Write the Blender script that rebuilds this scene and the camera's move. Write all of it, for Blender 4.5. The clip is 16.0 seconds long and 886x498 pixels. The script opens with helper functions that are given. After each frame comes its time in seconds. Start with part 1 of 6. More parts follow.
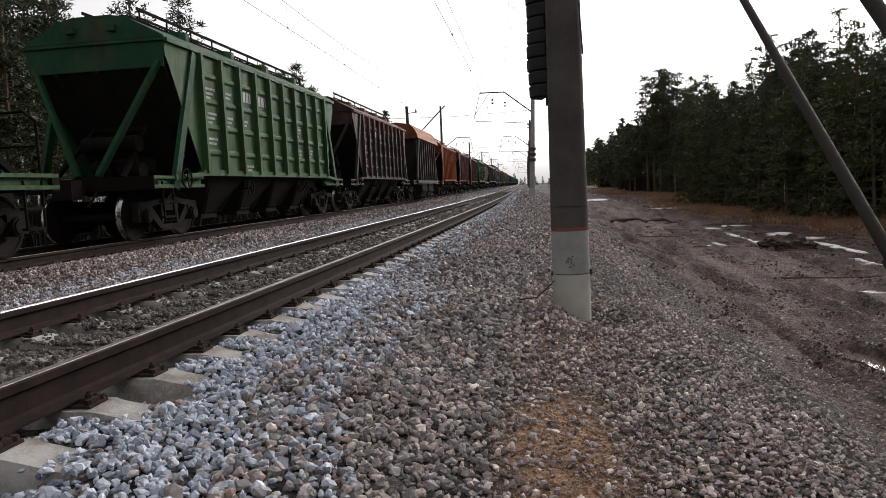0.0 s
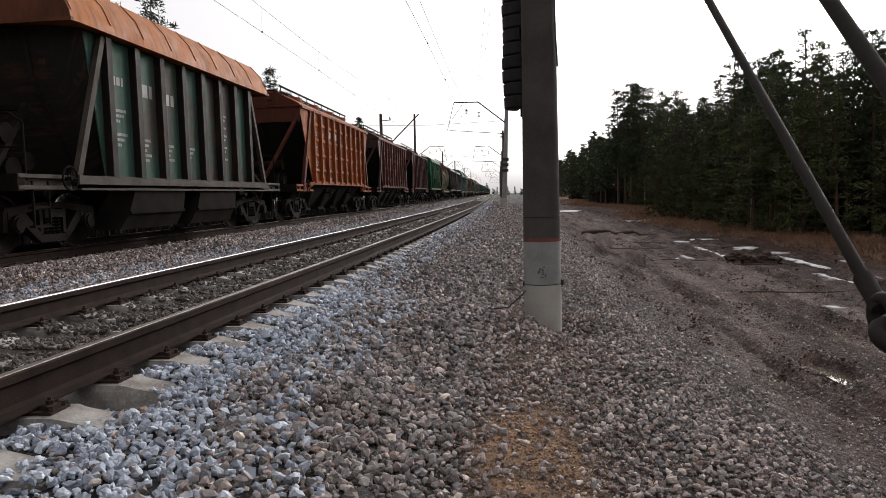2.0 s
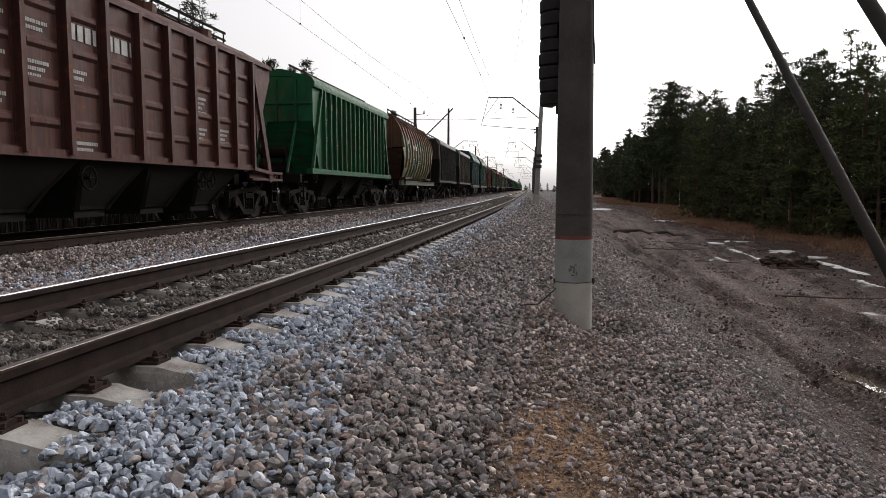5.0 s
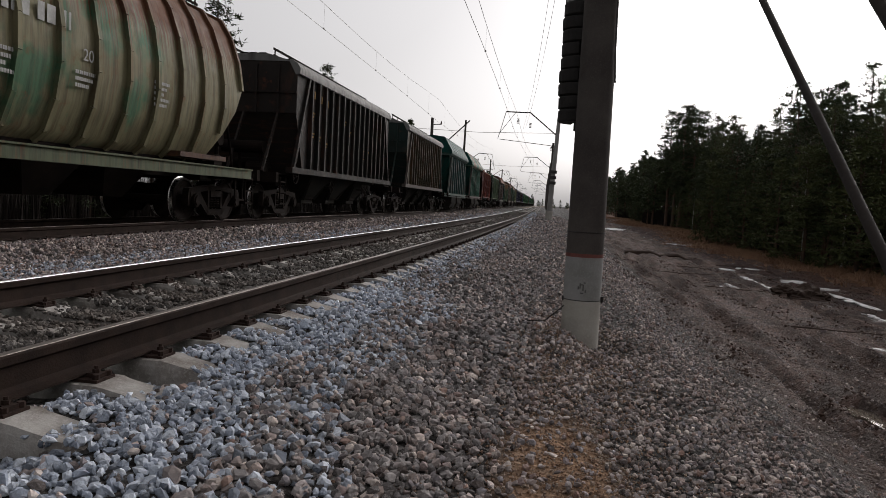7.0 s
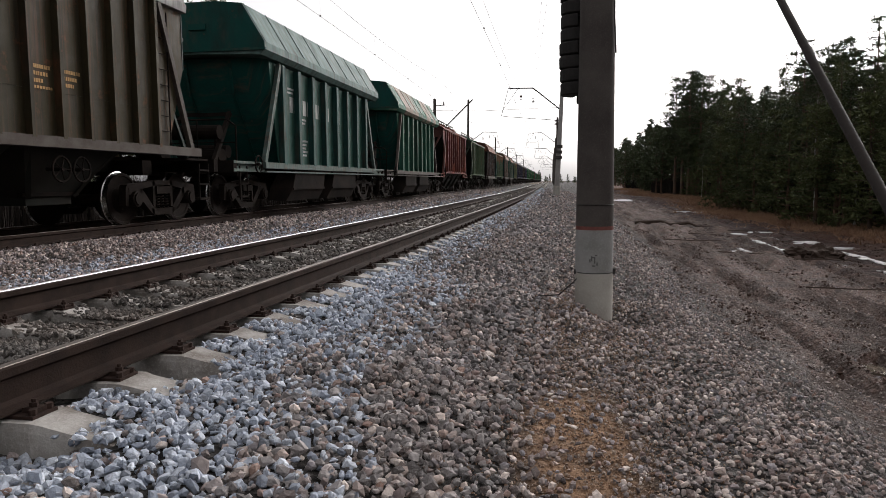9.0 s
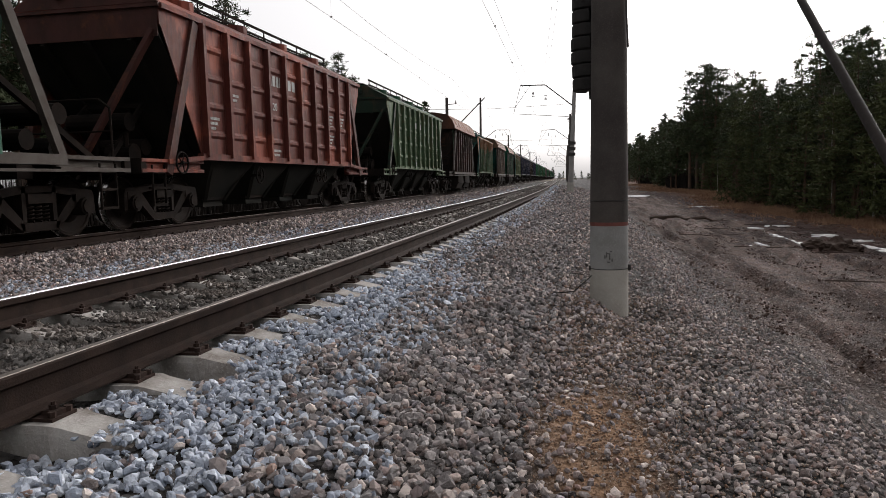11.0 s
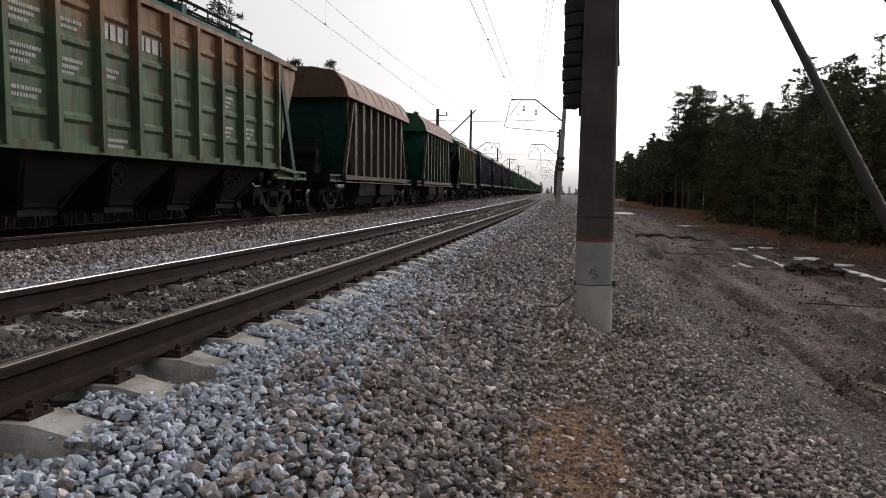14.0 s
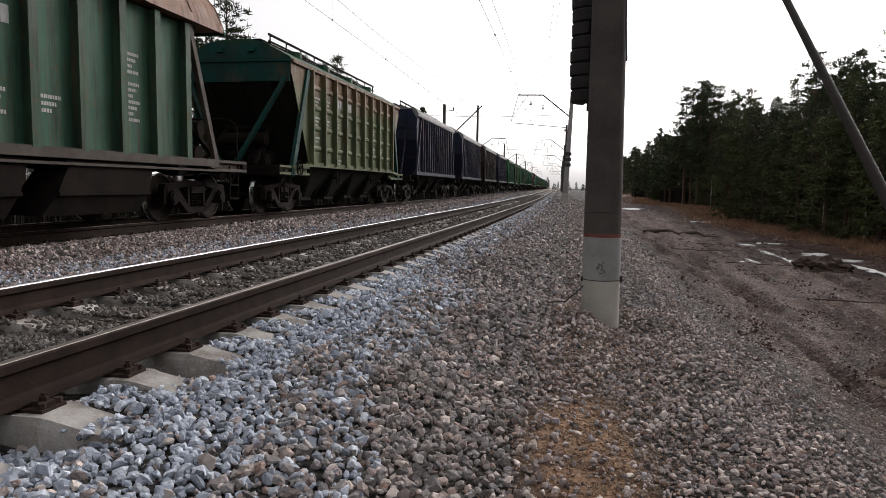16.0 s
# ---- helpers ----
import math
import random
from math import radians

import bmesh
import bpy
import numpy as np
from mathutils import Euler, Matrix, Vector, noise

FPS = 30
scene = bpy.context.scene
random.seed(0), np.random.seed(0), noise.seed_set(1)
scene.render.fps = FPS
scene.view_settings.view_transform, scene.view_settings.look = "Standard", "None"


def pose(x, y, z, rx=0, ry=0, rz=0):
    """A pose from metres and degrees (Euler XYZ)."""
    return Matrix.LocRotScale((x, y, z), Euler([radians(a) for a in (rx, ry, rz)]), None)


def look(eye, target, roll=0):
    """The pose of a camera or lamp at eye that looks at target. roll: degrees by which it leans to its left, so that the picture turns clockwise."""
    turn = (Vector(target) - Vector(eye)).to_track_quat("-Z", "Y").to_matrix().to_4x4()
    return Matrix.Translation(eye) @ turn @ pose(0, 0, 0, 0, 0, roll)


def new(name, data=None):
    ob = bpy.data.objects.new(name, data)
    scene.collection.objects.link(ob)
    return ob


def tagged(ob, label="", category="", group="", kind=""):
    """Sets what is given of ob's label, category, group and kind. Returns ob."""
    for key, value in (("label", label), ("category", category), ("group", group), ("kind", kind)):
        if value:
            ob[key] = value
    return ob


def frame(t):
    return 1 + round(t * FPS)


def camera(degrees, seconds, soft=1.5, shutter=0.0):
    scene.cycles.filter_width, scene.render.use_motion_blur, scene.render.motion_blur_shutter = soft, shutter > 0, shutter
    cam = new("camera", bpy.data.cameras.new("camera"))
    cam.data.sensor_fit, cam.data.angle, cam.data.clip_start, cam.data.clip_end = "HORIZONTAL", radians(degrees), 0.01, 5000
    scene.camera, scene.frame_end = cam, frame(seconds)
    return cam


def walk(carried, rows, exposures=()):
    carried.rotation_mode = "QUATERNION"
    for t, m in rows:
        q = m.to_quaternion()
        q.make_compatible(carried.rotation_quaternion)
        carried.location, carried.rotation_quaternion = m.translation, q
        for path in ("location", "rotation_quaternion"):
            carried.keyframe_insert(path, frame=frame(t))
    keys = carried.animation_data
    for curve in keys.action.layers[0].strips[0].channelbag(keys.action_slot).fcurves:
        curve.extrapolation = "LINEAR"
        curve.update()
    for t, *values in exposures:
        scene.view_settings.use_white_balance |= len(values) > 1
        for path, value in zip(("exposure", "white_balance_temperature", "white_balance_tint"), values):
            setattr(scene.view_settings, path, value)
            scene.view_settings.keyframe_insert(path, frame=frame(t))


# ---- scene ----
cam = camera(64.14, 16.0, soft=0.85)
PATH = [  # seconds, place, turns in degrees
    (0.0, 2.274, -0.009, 0.735, 84.99, 2.74, 8.36),
    (0.5, 2.273, 0.000, 0.737, 84.61, 1.88, 6.91),
    (1.0, 2.270, 0.004, 0.732, 84.97, 1.79, 6.15),
    (1.5, 2.271, -0.002, 0.731, 85.34, 1.85, 6.18),
    (2.0, 2.263, -0.002, 0.737, 85.59, 1.53, 6.14),
    (2.5, 2.264, -0.007, 0.732, 85.25, 0.36, 5.98),
    (3.0, 2.268, -0.019, 0.734, 85.16, 0.98, 7.72),
    (3.5, 2.262, -0.025, 0.735, 84.87, 1.22, 8.30),
    (6.0, 2.250, -0.052, 0.740, 86.54, -1.61, 7.84),
    (6.5, 2.244, -0.042, 0.730, 87.54, -2.48, 7.16),
    (7.0, 2.251, -0.037, 0.734, 86.03, -3.04, 9.75),
    (7.5, 2.263, -0.016, 0.732, 85.32, -1.49, 7.83),
    (8.0, 2.262, -0.020, 0.733, 84.31, -1.00, 8.68),
    (8.5, 2.257, -0.038, 0.731, 84.45, -0.83, 9.76),
    (9.0, 2.255, -0.056, 0.732, 84.52, 0.35, 10.31),
    (11.5, 2.257, -0.047, 0.727, 84.30, 1.43, 11.66),
    (12.0, 2.254, -0.049, 0.734, 84.13, 1.46, 12.10),
    (12.5, 2.260, -0.033, 0.738, 85.10, 1.43, 11.49),
    (13.0, 2.261, -0.044, 0.738, 87.45, 0.78, 11.27),
    (13.5, 2.255, -0.053, 0.737, 87.36, -0.43, 10.68),
    (14.0, 2.258, -0.059, 0.726, 85.31, -0.68, 10.44),
    (14.5, 2.251, -0.070, 0.722, 84.86, -0.96, 9.93),
    (15.0, 2.256, -0.084, 0.724, 84.70, -0.62, 10.43),
    (15.5, 2.252, -0.076, 0.726, 84.74, -0.70, 10.58),
    (16.0, 2.253, -0.075, 0.726, 84.94, -0.69, 10.97),
]
# stops by which the clip's camera brightens and darkens its picture
EXPOSURES = [(t, s, 6550, 13) for t, s in ((0.0, 0.15), (2.0, 0.08), (3.5, 0.0), (6.0, -0.02), (6.5, -0.32), (7.0, -0.5), (7.5, -0.42), (8.0, -0.25), (8.5, -0.02), (9.0, 0.1), (11.5, 0.05), (12.5, 0.25), (13.5, -0.08), (14.5, -0.15), (15.5, 0.05), (16.0, 0.1))]
walk(cam, [(t, pose(x, y, z, rx, ry, rz)) for t, x, y, z, rx, ry, rz in PATH], EXPOSURES)

# ---- light: overcast sky, brightest ahead, veiled sun to the right of the tracks ----
SUN_ELEV, SUN_TURN = 27.0, 30.0      # degrees; turn is clockwise from the tracks' direction
world = bpy.data.worlds.new("overcast_sky")
scene.world = world
world.use_nodes = True
wt = world.node_tree
sky = wt.nodes.new("ShaderNodeTexSky")
sky.sky_type, sky.sun_disc = "NISHITA", False
sky.sun_elevation, sky.sun_rotation = radians(SUN_ELEV), radians(SUN_TURN)
sky.air_density, sky.dust_density, sky.ozone_density = 1.0, 5.0, 1.0
veil = wt.nodes.new("ShaderNodeHueSaturation")
veil.inputs["Saturation"].default_value = 0.12
wt.links.new(sky.outputs["Color"], veil.inputs["Color"])
cloud = wt.nodes.new("ShaderNodeMix")      # an even sheet of cloud over the clear sky's own gradient
cloud.data_type = "RGBA"
cloud.inputs["Factor"].default_value = 0.2
cloud.inputs[7].default_value = (12.0, 12.0, 12.0, 1)
wt.links.new(veil.outputs["Color"], cloud.inputs[6])
wt.links.new(cloud.outputs[2], wt.nodes["Background"].inputs["Color"])
wt.nodes["Background"].inputs["Strength"].default_value = 0.15

lamp = bpy.data.lights.new("sun", "SUN")
lamp.energy, lamp.angle, lamp.color = 1.6, radians(30), (1.0, 0.97, 0.93)
sun = new("sun", lamp)
sun.matrix_world = look((0, 0, 60), (
    -math.sin(radians(SUN_TURN)) * math.cos(radians(SUN_ELEV)) * 60,
    -math.cos(radians(SUN_TURN)) * math.cos(radians(SUN_ELEV)) * 60,
    60 - math.sin(radians(SUN_ELEV)) * 60))


# ---- materials ----
def nodes_of(name):
    m = bpy.data.materials.new(name)
    m.use_nodes = True
    t = m.node_tree
    return m, t, t.nodes["Principled BSDF"]


def add(t, kind, **values):
    n = t.nodes.new(kind)
    for key, value in values.items():
        n.inputs[key.replace("_", " ")].default_value = value
    return n


def ramp(t, source, stops):
    n = t.nodes.new("ShaderNodeValToRGB")
    e = n.color_ramp.elements
    while len(e) < len(stops):
        e.new(0.5)
    for k, (p, c) in zip(e, stops):
        k.position, k.color = p, (*c, 1) if len(c) == 3 else c
    t.links.new(source, n.inputs["Fac"])
    return n.outputs["Color"]


def grey(v):
    return (v, v, v)


def blend(t, a, b, fac, how="MIX"):
    n = t.nodes.new("ShaderNodeMix")
    n.data_type, n.blend_type = "RGBA", how
    for sock, val in ((n.inputs["Factor"], fac), (n.inputs[6], a), (n.inputs[7], b)):
        if hasattr(val, "is_linked"):
            t.links.new(val, sock)
        else:
            sock.default_value = val if isinstance(val, float) else (*val, 1)
    return n.outputs[2]


def coords(t, kind="Object", scale=(1, 1, 1), shuffle=False):
    c = t.nodes.new("ShaderNodeTexCoord").outputs[kind]
    n = t.nodes.new("ShaderNodeMapping")
    n.inputs["Scale"].default_value = scale
    t.links.new(c, n.inputs["Vector"])
    if shuffle:
        info = t.nodes.new("ShaderNodeObjectInfo")
        mul = t.nodes.new("ShaderNodeMath")
        mul.operation = "MULTIPLY"
        mul.inputs[1].default_value = 37.0
        t.links.new(info.outputs["Random"], mul.inputs[0])
        t.links.new(mul.outputs[0], n.inputs["Location"])
    return n.outputs["Vector"]


def noise_tex(t, vec, scale, detail=5.0, rough=0.6):
    n = add(t, "ShaderNodeTexNoise", Scale=scale, Detail=detail, Roughness=rough)
    t.links.new(vec, n.inputs["Vector"])
    return n.outputs["Fac"]


def bumped(t, bsdf, height, strength, distance):
    n = add(t, "ShaderNodeBump", Strength=strength, Distance=distance)
    t.links.new(height, n.inputs["Height"])
    t.links.new(n.outputs["Normal"], bsdf.inputs["Normal"])


def plain(name, base, rough=0.7, metal=0.0, var=0.35, scale=3.0, bump=0.3, grain=40.0, second=None, kind="Object", gloss=0.12):
    """A surface with stains at one scale and grain at another; second: the colour of the stains; gloss: how much it shines."""
    m, t, b = nodes_of(name)
    v = coords(t, kind, shuffle=True)
    big, fine = noise_tex(t, v, scale), noise_tex(t, v, grain, 4.0)
    other = second or tuple(c * (1 - var) for c in base)
    col = blend(t, base, other, ramp(t, big, [(0.38, grey(0)), (0.66, grey(1))]))
    col = blend(t, col, tuple(c * (1 + var) for c in base), ramp(t, fine, [(0.5, grey(0)), (0.8, grey(0.7))]))
    t.links.new(col, b.inputs["Base Color"])
    b.inputs["Metallic"].default_value = metal
    b.inputs["Specular IOR Level"].default_value = gloss if metal < 0.5 else 0.5
    t.links.new(ramp(t, fine, [(0.3, grey(max(0.05, rough - 0.12))), (0.7, grey(min(1, rough + 0.12)))]), b.inputs["Roughness"])
    bumped(t, b, fine, bump, 0.01)
    return m


def paint(name, col, rust=0.3, fade=0.3, rust_col=(0.13, 0.05, 0.026), patch=None, patch_at=0.62, worn=None, worn_z=3.4):
    """Weathered wagon paint: chalky fading, sooty and rusty streaks that run down, patches of another coat, and, with
    worn, bare rust eaten in from the top down to about worn_z.
    """
    mean = sum(col) / 3
    col = tuple(max(0.004, mean + 1.3 * (c - mean)) * 0.64 for c in col)
    m, t, b = nodes_of(name)
    shift = sum(map(ord, name)) % 29 * 1.7
    def moved(scale):
        v = coords(t, "Object", scale)
        v.node.inputs["Location"].default_value = (shift, shift * 0.7, shift * 0.4)
        return v
    v = moved((1, 1, 1))
    big, mid, fine = noise_tex(t, v, 0.7, 6.0), noise_tex(t, v, 3.5, 8.0, 0.7), noise_tex(t, v, 45.0, 3.0)
    streak, thin = noise_tex(t, moved((1.2, 5.0, 0.45)), 1.6, 6.0, 0.65), noise_tex(t, moved((1.0, 17.0, 0.5)), 1.0, 5.0, 0.7)
    pale = tuple(c * (1 + fade) + 0.012 * fade for c in col)
    out = blend(t, col, pale, ramp(t, big, [(0.35, grey(0)), (0.7, grey(1))]))
    if patch:
        out = blend(t, out, patch, ramp(t, noise_tex(t, moved((1, 0.9, 0.75)), 0.55, 5.0, 0.6), [(patch_at - 0.06, grey(0)), (patch_at, grey(1))]))
    if worn:
        sep = t.nodes.new("ShaderNodeSeparateXYZ")
        t.links.new(coords(t, "Object"), sep.inputs[0])
        run = t.nodes.new("ShaderNodeMath")
        run.operation = "MULTIPLY_ADD"
        run.inputs[1].default_value = 2.6
        t.links.new(thin, run.inputs[0])
        t.links.new(sep.outputs["Z"], run.inputs[2])
        fall = t.nodes.new("ShaderNodeMapRange")
        fall.inputs["From Min"].default_value, fall.inputs["From Max"].default_value = worn_z + 1.1, worn_z + 1.55
        t.links.new(run.outputs[0], fall.inputs["Value"])
        out = blend(t, out, blend(t, worn, tuple(c * 0.6 for c in worn), mid), fall.outputs["Result"])
    out = blend(t, out, (0.014, 0.012, 0.011), ramp(t, streak, [(0.44, grey(0)), (0.76, grey(0.8))]))
    out = blend(t, out, rust_col, ramp(t, thin, [(0.52, grey(0)), (0.74, grey(0.25 + 0.6 * rust))]))
    out = blend(t, out, rust_col, ramp(t, mid, [(0.62 - 0.12 * rust, grey(0)), (0.74 - 0.1 * rust, grey(min(1.0, 0.25 + rust)))]))
    t.links.new(out, b.inputs["Base Color"])
    t.links.new(ramp(t, mid, [(0.3, grey(0.45)), (0.7, grey(0.8))]), b.inputs["Roughness"])
    b.inputs["Specular IOR Level"].default_value = 0.1
    bumped(t, b, blend(t, mid, fine, 0.5), 0.25, 0.012)
    return m


def stone(name, tones, rough=0.85, grain=120.0, dirt=0.45):
    """Crushed stone: each piece takes a tone of its own, with mineral specks."""
    m, t, b = nodes_of(name)
    geo = t.nodes.new("ShaderNodeNewGeometry")
    v = coords(t, "Object")
    base = ramp(t, geo.outputs["Random Per Island"], [(i / (len(tones) - 1), c) for i, c in enumerate(tones)])
    speck = noise_tex(t, v, grain, 4.0, 0.7)
    area = noise_tex(t, v, 0.9, 4.0)
    col = blend(t, base, blend(t, base, grey(0.42), 0.5), ramp(t, speck, [(0.5, grey(0)), (0.68, grey(0.75))]))
    col = blend(t, col, blend(t, col, grey(0.02), 0.55), ramp(t, noise_tex(t, v, 30.0, 4.0, 0.7), [(0.45, grey(0)), (0.62, grey(0.35))]))
    col = blend(t, col, (0.13, 0.085, 0.06), ramp(t, area, [(0.42, grey(0)), (0.68, grey(dirt * 0.7))]))
    t.links.new(col, b.inputs["Base Color"])
    b.inputs["Roughness"].default_value = rough
    b.inputs["Specular IOR Level"].default_value = 0.2
    bumped(t, b, blend(t, speck, noise_tex(t, v, 38.0, 5.0, 0.65), 0.6), 0.9, 0.014)
    return m


def water_mat():
    m, t, b = nodes_of("puddle_water")
    b.inputs["Base Color"].default_value = (0.11, 0.09, 0.07, 1)
    b.inputs["Roughness"].default_value = 0.06
    bumped(t, b, noise_tex(t, coords(t, "Object"), 9.0, 2.0), 0.05, 0.01)
    return m


FRESH_STONE = stone("fresh_granite", [(0.11, 0.128, 0.16), (0.46, 0.51, 0.60), (0.22, 0.255, 0.32), (0.70, 0.745, 0.82), (0.28, 0.32, 0.395), (0.54, 0.58, 0.65), (0.12, 0.135, 0.16)], dirt=0.1)
OLD_STONE = stone("weathered_granite", [(0.035, 0.028, 0.026), (0.40, 0.325, 0.30), (0.09, 0.073, 0.07), (0.80, 0.70, 0.64), (0.28, 0.175, 0.14), (0.32, 0.30, 0.32), (0.06, 0.047, 0.045), (0.56, 0.485, 0.46), (0.17, 0.138, 0.132), (0.48, 0.43, 0.42)])
GRIT_STONE = stone("rusty_grit", [(0.12, 0.07, 0.045), (0.28, 0.17, 0.11), (0.19, 0.115, 0.075), (0.40, 0.33, 0.27), (0.24, 0.13, 0.07)])
GREY_STONE = stone("dull_grey_stone", [(0.04, 0.037, 0.037), (0.22, 0.205, 0.205), (0.08, 0.074, 0.074), (0.44, 0.41, 0.40), (0.15, 0.138, 0.138), (0.30, 0.275, 0.27)], dirt=0.3)
DARK_STONE = stone("oily_granite", [(0.028, 0.025, 0.023), (0.10, 0.088, 0.078), (0.05, 0.045, 0.041), (0.16, 0.142, 0.126)])
RAIL_RUST = plain("rusty_rail_steel", (0.027, 0.0175, 0.014), 0.8, 0.0, 0.35, 6.0, 0.3, 90.0, (0.014, 0.0095, 0.008), gloss=0.06)
RAIL_TOP = plain("worn_rail_steel", (0.80, 0.79, 0.78), 0.36, 1.0, 0.08, 2.0, 0.02, 60.0)
DULL_TOP = plain("dull_rail_steel", (0.16, 0.135, 0.12), 0.5, 0.7, 0.2, 3.0, 0.1, 60.0)
SLEEPER_CON = plain("sleeper_concrete", (0.34, 0.325, 0.305), 0.85, 0, 0.3, 4.0, 0.4, 60.0, (0.15, 0.13, 0.115))
FASTEN = plain("rusty_fastening", (0.034, 0.021, 0.017), 0.85, 0.0, 0.4, 20.0, 0.3, 90.0)
MAST_CON = plain("aged_mast_concrete", (0.075, 0.067, 0.061), 0.85, 0, 0.3, 1.6, 0.3, 70.0, (0.042, 0.036, 0.034))
MAST_GREY = plain("grey_masking_paint", (0.27, 0.27, 0.265), 0.75, 0, 0.2, 4.0, 0.25, 60.0, (0.2, 0.2, 0.19))
BASE_CON = plain("cast_base_concrete", (0.37, 0.355, 0.32), 0.85, 0, 0.18, 3.0, 0.3, 50.0, (0.29, 0.27, 0.24))
RED_BAND = plain("red_band_paint", (0.16, 0.06, 0.05), 0.8, 0, 0.3, 6.0, 0.2, 50.0)
PALE_CON = plain("pale_mast_concrete", (0.26, 0.25, 0.24), 0.85, 0, 0.25, 1.5, 0.3, 50.0)
DARK_STEEL = plain("dark_painted_steel", (0.05, 0.047, 0.045), 0.6, 0.4, 0.3, 4.0, 0.2, 60.0)
ROD_STEEL = plain("tarnished_rod", (0.027, 0.022, 0.02), 0.8, 0.0, 0.25, 5.0, 0.12, 80.0)
WEIGHT_IRON = plain("black_cast_weights", (0.03, 0.028, 0.027), 0.7, 0.2, 0.3, 8.0, 0.4, 50.0)
INSULATOR = plain("brown_insulator", (0.05, 0.022, 0.015), 0.25, 0, 0.2, 8.0, 0.05, 40.0, gloss=0.5)
BARK = plain("pine_bark", (0.10, 0.06, 0.04), 0.9, 0, 0.4, 2.0, 0.6, 20.0, (0.05, 0.04, 0.034))
BIRCH = plain("birch_bark", (0.55, 0.53, 0.50), 0.8, 0, 0.25, 3.0, 0.3, 12.0, (0.12, 0.11, 0.1))
TWIG = plain("bare_twigs", (0.09, 0.065, 0.055), 0.9, 0, 0.3, 2.0, 0.2, 20.0)
NEEDLE = plain("pine_needles", (0.046, 0.058, 0.027), 0.7, 0, 0.5, 0.5, 0.0, 8.0, (0.024, 0.033, 0.017))
NEEDLE_LIGHT = plain("young_pine_needles", (0.072, 0.082, 0.033), 0.7, 0, 0.4, 0.5, 0.0, 8.0, (0.034, 0.043, 0.018))
for leaf in (NEEDLE, NEEDLE_LIGHT):
    leaf.node_tree.nodes["Principled BSDF"].inputs["Specular IOR Level"].default_value = 0.1
DRY_GRASS = plain("dry_grass", (0.27, 0.165, 0.10), 0.9, 0, 0.4, 0.6, 0.3, 10.0, (0.14, 0.075, 0.05))
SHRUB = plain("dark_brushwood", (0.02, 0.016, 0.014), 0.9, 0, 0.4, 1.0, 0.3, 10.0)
CLOD = plain("wet_clay", (0.056, 0.039, 0.031), 0.8, 0, 0.3, 3.0, 0.6, 20.0)
CRUMB = plain("crumbled_soil", (0.082, 0.054, 0.044), 0.9, 0, 0.35, 3.0, 0.6, 30.0, (0.045, 0.028, 0.022))
WATER = water_mat()
ICE = plain("old_ice", (0.56, 0.56, 0.57), 0.5, 0, 0.2, 3.0, 0.5, 25.0, (0.30, 0.27, 0.25), gloss=0.4)
WORN_BLACK = plain("worn_black_figures", (0.11, 0.11, 0.105), 0.8, 0, 0.3, 20.0, 0.1, 60.0)
MARK_WHITE = plain("white_enamel", (0.62, 0.62, 0.6), 0.5, 0, 0.15, 6.0, 0.05, 40.0)
WIRE = plain("catenary_wire", (0.2, 0.19, 0.18), 0.6, 0.5, 0.2, 5.0, 0.0, 20.0)


